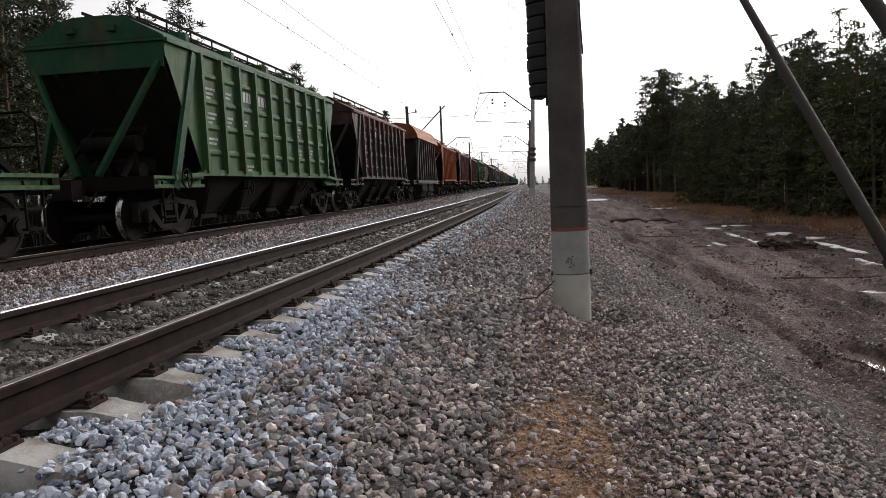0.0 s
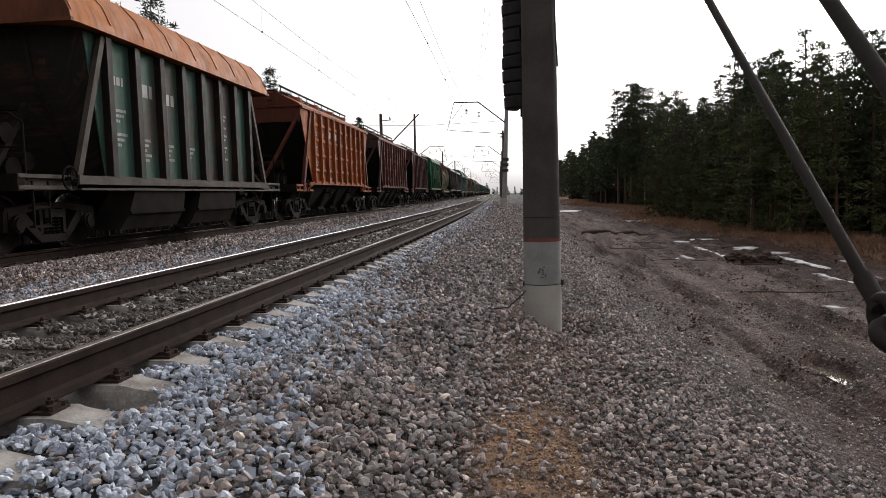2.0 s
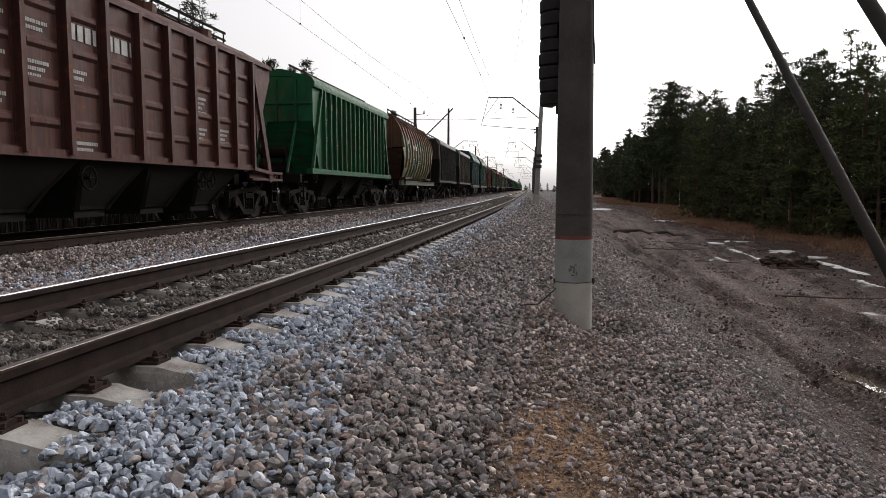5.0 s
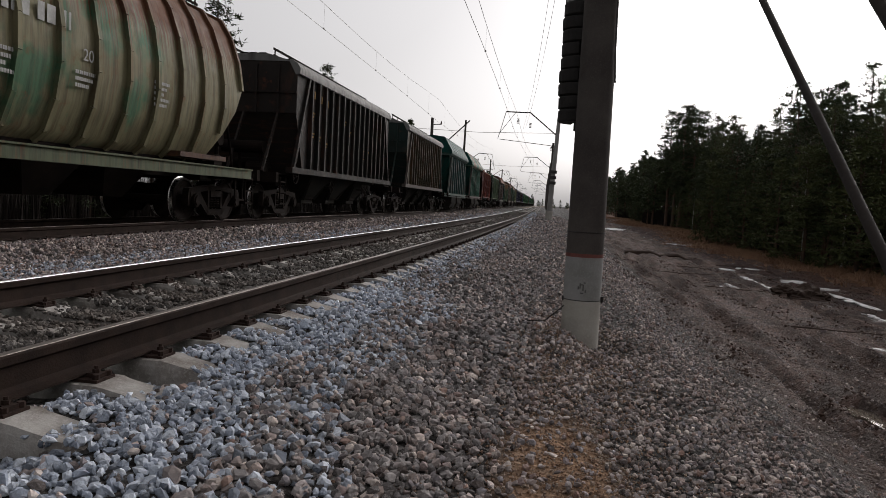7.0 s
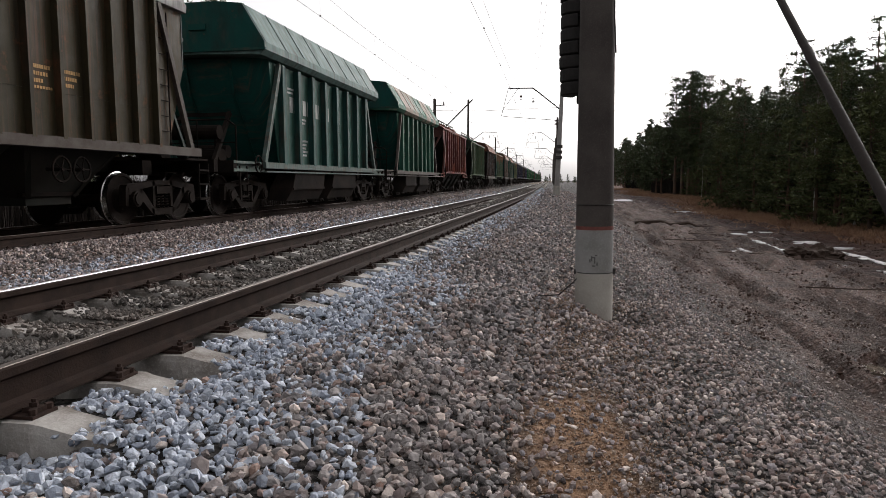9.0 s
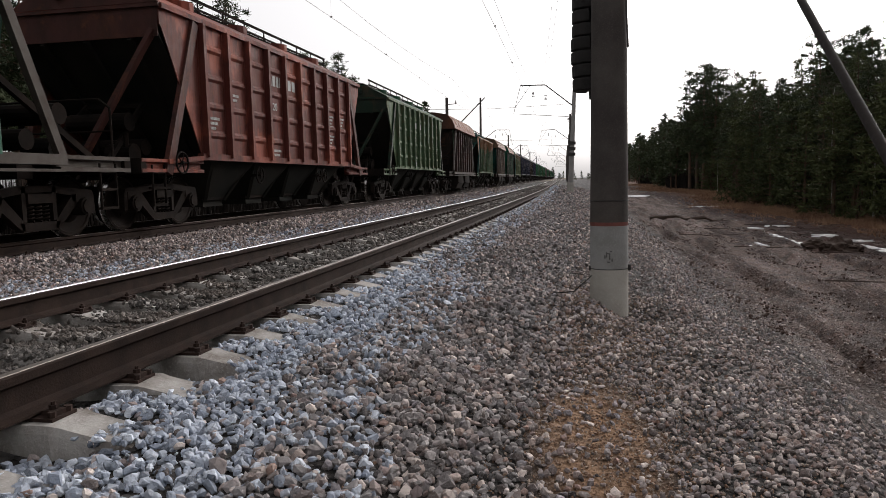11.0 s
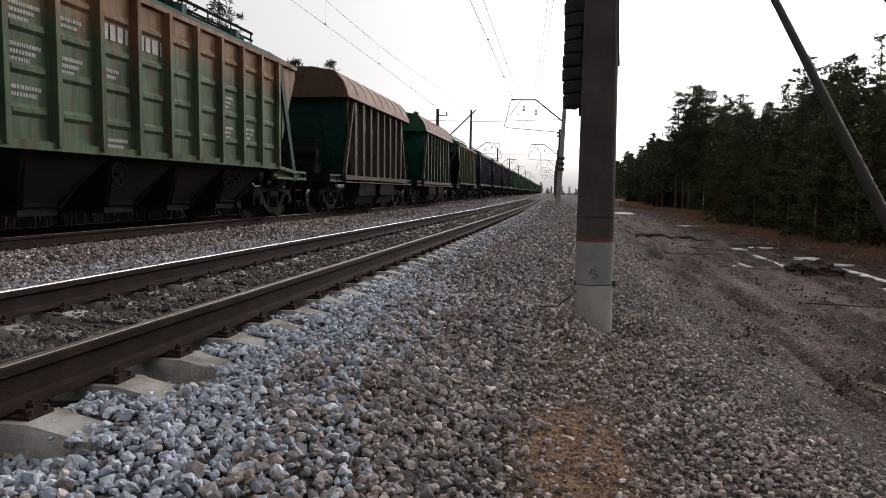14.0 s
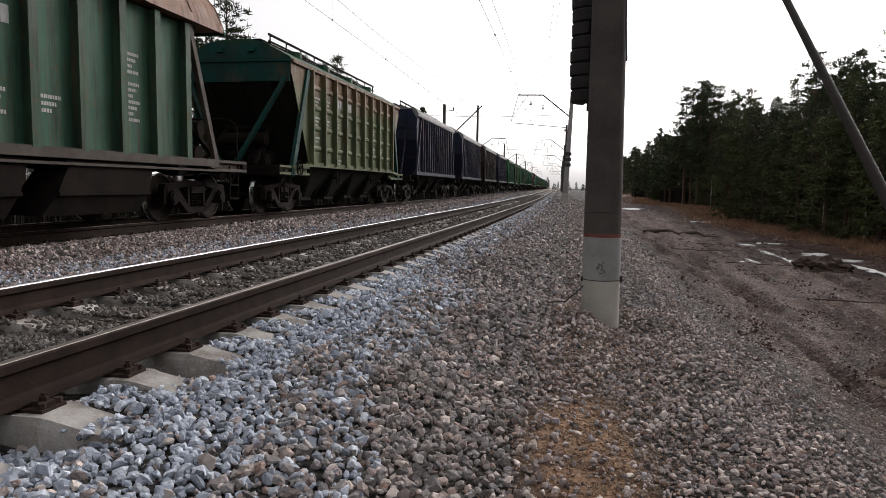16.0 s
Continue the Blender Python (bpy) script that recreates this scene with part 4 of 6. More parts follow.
def hopper_funnels(ys, half, z0, depth, tip, xw=1.45):
    """Discharge funnels under the floor."""
    out = []
    for y in ys:
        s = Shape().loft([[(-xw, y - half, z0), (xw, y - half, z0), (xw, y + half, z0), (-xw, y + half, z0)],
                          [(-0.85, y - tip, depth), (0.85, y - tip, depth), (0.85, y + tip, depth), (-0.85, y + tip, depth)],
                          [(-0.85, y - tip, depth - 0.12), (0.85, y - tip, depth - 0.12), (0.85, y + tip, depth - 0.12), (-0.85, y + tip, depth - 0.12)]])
        # funnels near-black: the shade below the floor is put into their colour
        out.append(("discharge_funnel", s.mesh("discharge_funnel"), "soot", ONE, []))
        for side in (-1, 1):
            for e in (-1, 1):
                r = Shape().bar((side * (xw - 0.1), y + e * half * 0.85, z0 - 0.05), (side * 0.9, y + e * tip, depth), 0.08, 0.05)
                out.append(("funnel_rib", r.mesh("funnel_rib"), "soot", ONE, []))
        r = Shape().box(0.81, 0.91, y - tip - 0.12, y + tip + 0.12, depth + 0.02, depth + 0.08)
        out.append(("funnel_flange", r.mesh("funnel_flange"), "dark", ONE, []))
    return out


def kind_grain():
    """Corrugated grain hopper wagon: ribbed sides between posts, sloping ends with braces, trapezoid roof with walkway."""
    yend, top, sill, yt, yb_ = 6.55, 4.0, 1.33, 5.75, 4.5
    parts = running_gear(5.25, yend)
    posts = [-4.42 + 8.84 * i / 9 for i in range(10)]
    for side in (-1, 1):
        s = Shape()
        poly = [(side * 1.53, -yb_, sill), (side * 1.53, yb_, sill), (side * 1.53, yt - 0.06, 3.62), (side * 1.53, yt, 3.66), (side * 1.53, yt, top), (side * 1.53, -yt, top), (side * 1.53, -yt, 3.66), (side * 1.53, -yt + 0.06, 3.62)]
        s.plate(poly, (side * -0.02, 0, 0))
        for a, b in zip(posts, posts[1:]):
            for z in (1.80, 2.37, 2.94, 3.51):
                y0, y1 = a + 0.13, b - 0.13
                p = [(y0, z - 0.085), (y1, z - 0.085), (y1, z + 0.085), (y0, z + 0.085)]
                q = [(y0 + 0.05, z - 0.03), (y1 - 0.05, z - 0.03), (y1 - 0.05, z + 0.03), (y0 + 0.05, z + 0.03)]
                s.loft([[(side * 1.53, y, zz) for y, zz in p], [(side * 1.575, y, zz) for y, zz in q]])
        s.box(side * 1.50, side * 1.60, -yt, yt, top - 0.06, top + 0.03)
        s.box(side * 1.48, side * 1.61, -4.6, 4.6, sill - 0.06, sill + 0.07)
        parts.append(("side_wall", s.mesh("side_wall"), "paint", ONE, []))
        for y in posts:
            p = Shape().box(side * 1.53, side * 1.665, y - 0.05, y + 0.05, sill, top - 0.06)
            p.box(side * 1.53, side * 1.54, y - 0.10, y + 0.10, sill + 0.02, top - 0.08)
            parts.append(("post", p.mesh("post"), "paint", ONE, []))
        parts += side_beams(yend, 4.5, side)
        for k in (-1, 1):
            # braces wear the end coat, whose colour is darkened for their shade
            p = Shape().bar((side * 1.55, k * 4.62, top - 0.1), (side * 1.50, k * 5.72, 1.0), 0.20, 0.10, (1, 0, 0))
            parts.append(("brace", p.mesh("brace"), "end", ONE, []))
            p = Shape().bar((side * 1.38, k * 5.72, 3.58), (side * 0.22, k * 6.3, 1.3), 0.13, 0.09, (1, 0, 0))
            parts.append(("end_brace", p.mesh("end_brace"), "end", ONE, []))
            p = Shape().plate([(side * 1.48, k * 4.45, 1.36), (side * 1.62, k * 4.45, 1.36), (side * 1.58, k * 5.75, 1.26), (side * 1.44, k * 5.75, 1.26)], (0, 0, -0.09))
            parts.append(("gusset_beam", p.mesh("gusset_beam"), "paint", ONE, []))
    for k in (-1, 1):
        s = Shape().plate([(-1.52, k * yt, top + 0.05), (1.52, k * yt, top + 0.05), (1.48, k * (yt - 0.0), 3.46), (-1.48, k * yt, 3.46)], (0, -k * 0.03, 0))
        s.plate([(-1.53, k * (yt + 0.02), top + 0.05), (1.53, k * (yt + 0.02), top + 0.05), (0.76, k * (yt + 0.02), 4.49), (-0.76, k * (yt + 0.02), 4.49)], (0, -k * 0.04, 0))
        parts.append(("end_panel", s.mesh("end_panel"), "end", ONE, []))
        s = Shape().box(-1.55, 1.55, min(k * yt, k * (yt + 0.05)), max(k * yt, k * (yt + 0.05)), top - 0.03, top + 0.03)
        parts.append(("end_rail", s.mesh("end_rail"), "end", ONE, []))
        for x in (-0.45, 0.45):
            s = Shape().box(x - 0.09, x + 0.09, min(k * yt, k * (yt + 0.10)), max(k * yt, k * (yt + 0.10)), 4.22, 4.34)
            parts.append(("end_lug", s.mesh("end_lug"), "end", ONE, []))
        # sloping plate and ribs coloured near-black for the overhang's shade
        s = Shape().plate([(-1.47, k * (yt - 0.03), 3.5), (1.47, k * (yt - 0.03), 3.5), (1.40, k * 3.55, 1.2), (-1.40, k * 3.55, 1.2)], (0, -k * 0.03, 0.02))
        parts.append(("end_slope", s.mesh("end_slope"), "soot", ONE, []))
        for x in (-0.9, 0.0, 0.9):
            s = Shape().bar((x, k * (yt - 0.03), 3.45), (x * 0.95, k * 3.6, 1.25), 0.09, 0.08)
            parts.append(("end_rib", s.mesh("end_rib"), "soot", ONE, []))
        s = Shape()
        for x in (-0.75, 0.75):
            s.bar((x, k * 6.3, 1.26), (x * 0.8, k * 5.0, 2.35), 0.09, 0.07, (1, 0, 0))
        s.bar((-0.62, k * 5.02, 2.33), (0.62, k * 5.02, 2.33), 0.08, 0.08)
        parts.append(("platform_trestle", s.mesh("platform_trestle"), "dark", ONE, []))
    s = Shape().loft([[(-1.56, y, top + 0.02), (1.56, y, top + 0.02), (1.5, y, top + 0.09), (0.76, y, 4.48), (0.4, y, 4.55), (-0.4, y, 4.55), (-0.76, y, 4.48), (-1.5, y, top + 0.09)] for y in (-yt - 0.01, yt + 0.01)])
    parts.append(("roof", s.mesh("roof"), "roof", ONE, []))
    parts.append(("roof_walkway", roof_walk(-5.1, 5.1, 4.56), "dark", ONE, []))
    for m in hatches(-4.8, 4.8, 4, 4.55):
        parts.append(("loading_hatch", m, "roof", ONE, []))
    parts += hopper_funnels((-3.0, -1.0, 1.0, 3.0), 1.0, 1.3, 0.42, 0.42)
    return parts, yend


HOOD = [(-1.72, 3.82), (-1.69, 3.98), (-1.54, 4.32), (-1.24, 4.66), (-0.5, 4.80), (0.5, 4.80), (1.24, 4.66), (1.54, 4.32), (1.69, 3.98), (1.72, 3.82)]
TALL_HOOD = [(x, z + 0.1 if abs(x) < 1.72 else z + 0.06) for x, z in ((-1.72, 3.90), (-1.71, 4.04), (-1.46, 4.46), (-1.16, 4.96), (-0.5, 5.03), (0.5, 5.03), (1.16, 4.96), (1.46, 4.46), (1.71, 4.04), (1.72, 3.90))]


def kind_mineral(k_long=1.0, HOOD=HOOD):
    """Mineral hopper wagon: smooth panels between deep posts, overhanging hooded roof, side chutes."""
    yend, sill = 5.95, 1.23
    gear = running_gear(4.55 * k_long, yend * k_long)
    parts = []
    posts = [-3.42 + 6.84 * i / 7 for i in range(8)]
    for side in (-1, 1):
        s = Shape().plate([(side * 1.46, -3.5, sill), (side * 1.46, 3.5, sill), (side * 1.46, 3.95, 3.8), (side * 1.46, -3.95, 3.8)], (-side * 0.02, 0, 0))
        parts.append(("side_wall", s.mesh("side_wall"), "paint", ONE, []))
        for y in posts:
            p = Shape().box(side * 1.46, side * 1.62, y - 0.05, y + 0.05, sill, 3.78)
            p.box(side * 1.59, side * 1.625, y - 0.085, y + 0.085, sill, 3.78)
            parts.append(("post", p.mesh("post"), "post", ONE, []))
        s = Shape().box(side * 1.40, side * 1.62, -4.55, 4.55, sill - 0.12, sill + 0.03)
        s.box(side * 1.46, side * 1.62, -4.5, 4.5, sill - 0.22, sill - 0.18)
        parts.append(("sill", s.mesh("sill"), "frame", ONE, []))
        for k in (-1, 1):
            p = Shape().bar((side * 1.55, k * 3.55, 3.78), (side * 1.55, k * 4.5, sill + 0.02), 0.13, 0.10, (1, 0, 0))
            parts.append(("brace", p.mesh("brace"), "frame", ONE, []))
        for y in (-1.75, 1.15):
            s = Shape().loft([[(side * 1.05, y - 0.95, 1.05), (side * 1.56, y - 0.95, 1.02), (side * 1.56, y + 1.15, 1.02), (side * 1.05, y + 1.15, 1.05)],
                              [(side * 0.95, y - 1.25, 0.62), (side * 1.60, y - 1.25, 0.60), (side * 1.60, y + 0.95, 0.60), (side * 0.95, y + 0.95, 0.62)],
                              [(side * 0.95, y - 1.45, 0.28), (side * 1.48, y - 1.45, 0.26), (side * 1.48, y + 0.80, 0.26), (side * 0.95, y + 0.80, 0.28)]])
            s.tube((side * 1.5, y - 1.0, 1.04), (side * 1.5, y + 1.2, 1.04), 0.06, n=8)
            s.box(side * 1.59, side * 1.63, y - 1.25, y + 0.95, 0.56, 0.62)
            parts.append(("side_chute", s.mesh("side_chute"), "dark", ONE, []))
        parts += side_beams(yend, 4.5, side)
    for k in (-1, 1):
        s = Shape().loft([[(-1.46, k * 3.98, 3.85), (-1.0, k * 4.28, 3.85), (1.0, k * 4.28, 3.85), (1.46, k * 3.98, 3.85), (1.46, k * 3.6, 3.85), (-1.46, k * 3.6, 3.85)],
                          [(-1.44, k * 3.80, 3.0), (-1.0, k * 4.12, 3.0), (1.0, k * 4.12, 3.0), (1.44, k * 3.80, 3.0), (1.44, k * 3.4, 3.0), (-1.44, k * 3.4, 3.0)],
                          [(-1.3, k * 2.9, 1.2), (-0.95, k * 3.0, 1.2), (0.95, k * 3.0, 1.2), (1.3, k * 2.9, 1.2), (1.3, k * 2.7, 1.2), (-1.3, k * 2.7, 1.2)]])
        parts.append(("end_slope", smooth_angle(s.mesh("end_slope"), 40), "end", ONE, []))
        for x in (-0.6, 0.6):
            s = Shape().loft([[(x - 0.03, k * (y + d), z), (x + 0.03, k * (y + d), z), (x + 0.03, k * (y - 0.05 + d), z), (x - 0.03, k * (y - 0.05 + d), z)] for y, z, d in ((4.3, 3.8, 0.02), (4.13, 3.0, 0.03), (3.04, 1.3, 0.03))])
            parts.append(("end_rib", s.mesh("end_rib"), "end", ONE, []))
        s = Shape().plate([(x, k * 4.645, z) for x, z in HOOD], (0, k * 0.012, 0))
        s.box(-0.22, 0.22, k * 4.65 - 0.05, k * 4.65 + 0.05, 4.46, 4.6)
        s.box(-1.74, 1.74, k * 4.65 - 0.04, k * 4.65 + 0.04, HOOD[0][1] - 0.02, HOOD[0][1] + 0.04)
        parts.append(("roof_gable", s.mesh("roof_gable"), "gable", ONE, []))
        s = Shape()
        for x in (-0.95, 0.95):
            s.bar((x, k * 5.75, 1.26), (x * 0.62, k * 4.35, 2.5), 0.10, 0.09, (1, 0, 0))
        s.bar((-0.62, k * 4.37, 2.46), (0.62, k * 4.37, 2.46), 0.09, 0.09)
        parts.append(("platform_trestle", s.mesh("platform_trestle"), "dark", ONE, []))
        parts.append(("platform_rail", handrail(k, yend), "dark", ONE, []))
    def hood(y, f=1.0, dz=0.0):
        return [(x * f, y, z + dz) for x, z in HOOD + [(1.60, 3.84), (0, 3.9), (-1.60, 3.84)]]
    s = Shape().loft([hood(-4.64), hood(4.64)])
    for i in range(9):
        y = -4.6 + 9.2 * i / 8
        for side in (-1, 1):
            s.pipe([(side * (x + 0.008), y, z + 0.008) for x, z in HOOD[-2:-5:-1]], 0.010, 5)
    parts.append(("roof", smooth_angle(s.mesh("roof"), 20), "roof", ONE, []))
    parts.append(("roof_walkway", Shape().box(-0.3, 0.3, -3.6, 3.6, HOOD[5][1] + 0.06, HOOD[5][1] + 0.1).box(-0.3, 0.3, -3.0, -2.9, HOOD[5][1] - 0.02, HOOD[5][1] + 0.07).box(-0.3, 0.3, 2.9, 3.0, HOOD[5][1] - 0.02, HOOD[5][1] + 0.07).mesh("roof_walkway"), "dark", ONE, []))
    for item in parts:
        item[1].transform(Matrix.Diagonal((1, k_long, 1, 1)))
    return gear + parts, yend * k_long


def kind_plain():
    """Large grain hopper wagon with close vertical posts, a rounded light roof edge and a long guard rail."""
    yend, top, sill = 6.6, 4.07, 1.42
    parts = running_gear(5.2, yend)
    posts = [-4.32 + 8.64 * i / 14 for i in range(15)]
    for side in (-1, 1):
        s = Shape().plate([(side * 1.53, -4.75, sill), (side * 1.53, 4.75, sill), (side * 1.53, 5.35, 2.95), (side * 1.53, 5.35, top), (side * 1.53, -5.35, top), (side * 1.53, -5.35, 2.95)], (-side * 0.02, 0, 0))
        s.box(side * 1.53, side * 1.54, -4.6, 4.6, 2.1, 2.115)
        parts.append(("side_wall", s.mesh("side_wall"), "paint", ONE, []))
        for y in posts:
            p = Shape().box(side * 1.53, side * 1.645, y - 0.04, y + 0.04, sill, top - 0.05)
            parts.append(("post", p.mesh("post"), "paint", ONE, []))
        s = Shape().box(side * 1.44, side * 1.64, -5.75, 5.75, sill - 0.13, sill + 0.03)
        parts.append(("sill", s.mesh("sill"), "frame", ONE, []))
        for k in (-1, 1):
            p = Shape().bar((side * 1.57, k * 4.5, top - 0.05), (side * 1.56, k * 5.5, sill), 0.11, 0.09, (1, 0, 0))
            parts.append(("brace", p.mesh("brace"), "frame", ONE, []))
        s = Shape().loft([[(side * 1.50, y, top - 0.06), (side * 1.62, y, top - 0.04), (side * 1.63, y, top + 0.10), (side * 1.54, y, top + 0.25), (side * 1.36, y, top + 0.36), (side * 1.3, y, top + 0.3)] for y in (-5.4, 5.4)])
        parts.append(("roof_edge", smooth_angle(s.mesh("roof_edge"), 50), "edge", ONE, []))
    for k in (-1, 1):
        s = Shape().plate([(-1.54, k * 5.36, 2.95), (1.54, k * 5.36, 2.95), (1.54, k * 5.36, top + 0.1), (1.3, k * 5.36, top + 0.36), (-1.3, k * 5.36, top + 0.36), (-1.54, k * 5.36, top + 0.1)], (0, -k * 0.03, 0))
        for x in (-1.0, -0.35, 0.35, 1.0):
            r = Shape().box(x - 0.03, x + 0.03, min(k * 5.36, k * 5.42), max(k * 5.36, k * 5.42), 2.95, top + 0.2)
            parts.append(("end_rib", r.mesh("end_rib"), "end", ONE, []))
        r = Shape().box(-1.53, 1.53, min(k * 5.36, k * 5.41), max(k * 5.36, k * 5.41), 3.5, 3.56)
        parts.append(("end_rail", r.mesh("end_rail"), "end", ONE, []))
        s.plate([(-1.5, k * 5.34, 2.98), (1.5, k * 5.34, 2.98), (1.45, k * 4.5, 1.3), (-1.45, k * 4.5, 1.3)], (0, -k * 0.03, 0))
        for x in (-1.0, 0.0, 1.0):
            r = Shape().bar((x, k * 5.36, 2.95), (x, k * 6.3, 1.3), 0.07, 0.06, (1, 0, 0))
            parts.append(("end_brace", r.mesh("end_brace"), "end", ONE, []))
        parts.append(("end_panel", s.mesh("end_panel"), "end", ONE, []))
    s = Shape().loft([[(-1.38, y, top + 0.30), (1.38, y, top + 0.30), (0.7, y, 4.56), (-0.7, y, 4.56)] for y in (-5.38, 5.38)])
    parts.append(("roof", s.mesh("roof"), "edge", ONE, []))
    parts.append(("roof_walkway", roof_walk(-4.9, 4.9, 4.55), "dark", ONE, []))
    parts += hopper_funnels((-2.4, 0.0, 2.4), 1.15, 1.38, 0.55, 0.5)
    return parts, yend


def kind_barrel():
    """Old round-sided hopper wagon with curved ribs on a flat frame."""
    yend = 6.3
    parts = running_gear(4.9, yend)
    prof = [(0.55, 4.72), (0.98, 4.55), (1.24, 4.15), (1.44, 3.6), (1.54, 3.0), (1.55, 2.5), (1.46, 1.95), (1.28, 1.5), (1.10, 1.34)]
    ring = [(x, z) for x, z in prof] + [(-x, z) for x, z in reversed(prof)]
    def inset(z):
        return 0.0 if z > 2.9 else (2.9 - z) * 0.75
    for side in (-1, 1):
        s = Shape()
        rings = []
        for x, z in prof:
            e = 5.15 - inset(z)
            rings.append([(side * x, -e, z), (side * x, e, z), (side * (x - 0.03), e, z), (side * (x - 0.03), -e, z)])
        s.loft(rings, caps=False)
        parts.append(("side_wall", smooth_angle(s.mesh("side_wall"), 30), "paint", ONE, []))
        for i in range(13):
            y = -5.05 + 10.1 * i / 12
            r = Shape()
            pts = [(x, z) for x, z in prof if 5.15 - inset(z) >= abs(y) - 0.06]
            for (xa, za), (xb, zb) in zip(pts, pts[1:]):
                r.bar((side * (xa + 0.025), y, za), (side * (xb + 0.025), y, zb), 0.11, 0.09, (0, 1, 0))
            parts.append(("rib", r.mesh("rib"), "paint", ONE, []))
        s = Shape().box(side * 1.38, side * 1.56, -5.75, 5.75, 1.02, 1.24)
        s.box(side * 1.50, side * 1.60, -5.75, 5.75, 1.22, 1.25)
        parts.append(("sill", s.mesh("sill"), "frame", ONE, []))
        for y in (-3.4, 3.6):
            s = Shape().box(side * 1.22, side * 1.50, y - 0.95, y + 0.95, 1.36, 1.46)
            parts.append(("saddle_beam", s.mesh("saddle_beam"), "roof", ONE, []))
    for k in (-1, 1):
        s = Shape()
        s.plate([(x, k * 5.15, z) for x, z in ring if z >= 2.9], (0, -k * 0.04, 0))
        s.plate([(-1.5, k * 5.13, 2.95), (1.5, k * 5.13, 2.95), (1.12, k * 3.95, 1.36), (-1.12, k * 3.95, 1.36)], (0, -k * 0.04, 0))
        for x in (-0.9, -0.3, 0.3, 0.9):
            r = Shape().box(x - 0.04, x + 0.04, min(k * 5.15, k * 5.22), max(k * 5.15, k * 5.22), 2.95, 4.45)
            parts.append(("end_rib", r.mesh("end_rib"), "roof", ONE, []))
        parts.append(("end_panel", s.mesh("end_panel"), "roof", ONE, []))
        s = Shape().pipe([(-0.9, k * 6.1, 1.25), (-0.9, k * 5.7, 2.4), (-0.7, k * 5.25, 3.0)], 0.03).pipe([(0.9, k * 6.1, 1.25), (0.9, k * 5.7, 2.4), (0.7, k * 5.25, 3.0)], 0.03)
        s.box(-0.07, 0.07, min(k * 4.8, k * 5.0), max(k * 4.8, k * 5.0), 1.26, 2.9)
        parts.append(("end_ladder_rail", s.mesh("end_ladder_rail"), "dark", ONE, []))
        for side in (-1, 1):
            s = (Shape().box(side * 1.5, side * 1.56, k * 5.2 - 0.2, k * 5.2 + 0.2, 0.50, 0.54).box(side * 1.5, side * 1.53, k * 5.2 - 0.2, k * 5.2 - 0.17, 0.5, 1.05).box(side * 1.5, side * 1.53, k * 5.2 + 0.17, k * 5.2 + 0.2, 0.5, 1.05))
            parts.append(("corner_step", s.mesh("corner_step"), "dark", ONE, []))
    s = Shape().loft([[(-1.0, y, 4.54), (1.0, y, 4.54), (0.55, y, 4.74), (-0.55, y, 4.74)] for y in (-5.15, 5.15)])
    parts.append(("roof", s.mesh("roof"), "roof", ONE, []))
    parts.append(("roof_walkway", roof_walk(-4.7, 4.7, 4.76), "dark", ONE, []))
    parts.append(("floor_beam", Shape().box(-1.1, 1.1, -3.9, 3.9, 1.24, 1.36).mesh("floor_beam"), "dark", ONE, []))
    for y in (-2.0, 0.0, 2.0):
        s = Shape().loft([[(-0.9, y - 0.8, 1.24), (0.9, y - 0.8, 1.24), (0.9, y + 0.8, 1.24), (-0.9, y + 0.8, 1.24)], [(-0.5, y - 0.3, 0.5), (0.5, y - 0.3, 0.5), (0.5, y + 0.3, 0.5), (-0.5, y + 0.3, 0.5)]])
        parts.append(("discharge_funnel", s.mesh("discharge_funnel"), "dark", ONE, []))
    return parts, yend


for key, make in (("grain", kind_grain), ("mineral", kind_mineral), ("plain", kind_plain), ("barrel", kind_barrel), ("long", lambda: kind_mineral(1.125, TALL_HOOD))):
    made, yend = make()
    made += underframe(yend)
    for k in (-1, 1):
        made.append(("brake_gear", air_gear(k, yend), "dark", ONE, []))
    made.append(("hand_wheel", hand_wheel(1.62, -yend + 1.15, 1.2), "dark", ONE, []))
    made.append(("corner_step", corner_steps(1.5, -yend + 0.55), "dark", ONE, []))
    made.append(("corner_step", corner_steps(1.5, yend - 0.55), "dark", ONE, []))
    if key in ("grain", "plain"):
        for y in (-1.9, 1.9, 2.35):
            made.append(("hand_wheel", hand_wheel(1.5, y, 0.98, 0.19), "dark", ONE, []))
        made.append(("ladder", ladder(1.57, yend - 2.0, 1.4, 3.9), "dark", ONE, []))
    KINDS[key] = made

PAINTS = {}


def coat(key, col, **more):
    name = key + "_paint"
    if name not in PAINTS:
        PAINTS[name] = paint(name, col, **more)
    return PAINTS[name]


WORDS = {"grain": "corrugated grain hopper wagon", "mineral": "hooded mineral hopper wagon", "plain": "tall close-posted grain hopper wagon", "barrel": "round-sided ribbed hopper wagon", "long": "long hooded mineral hopper wagon"}


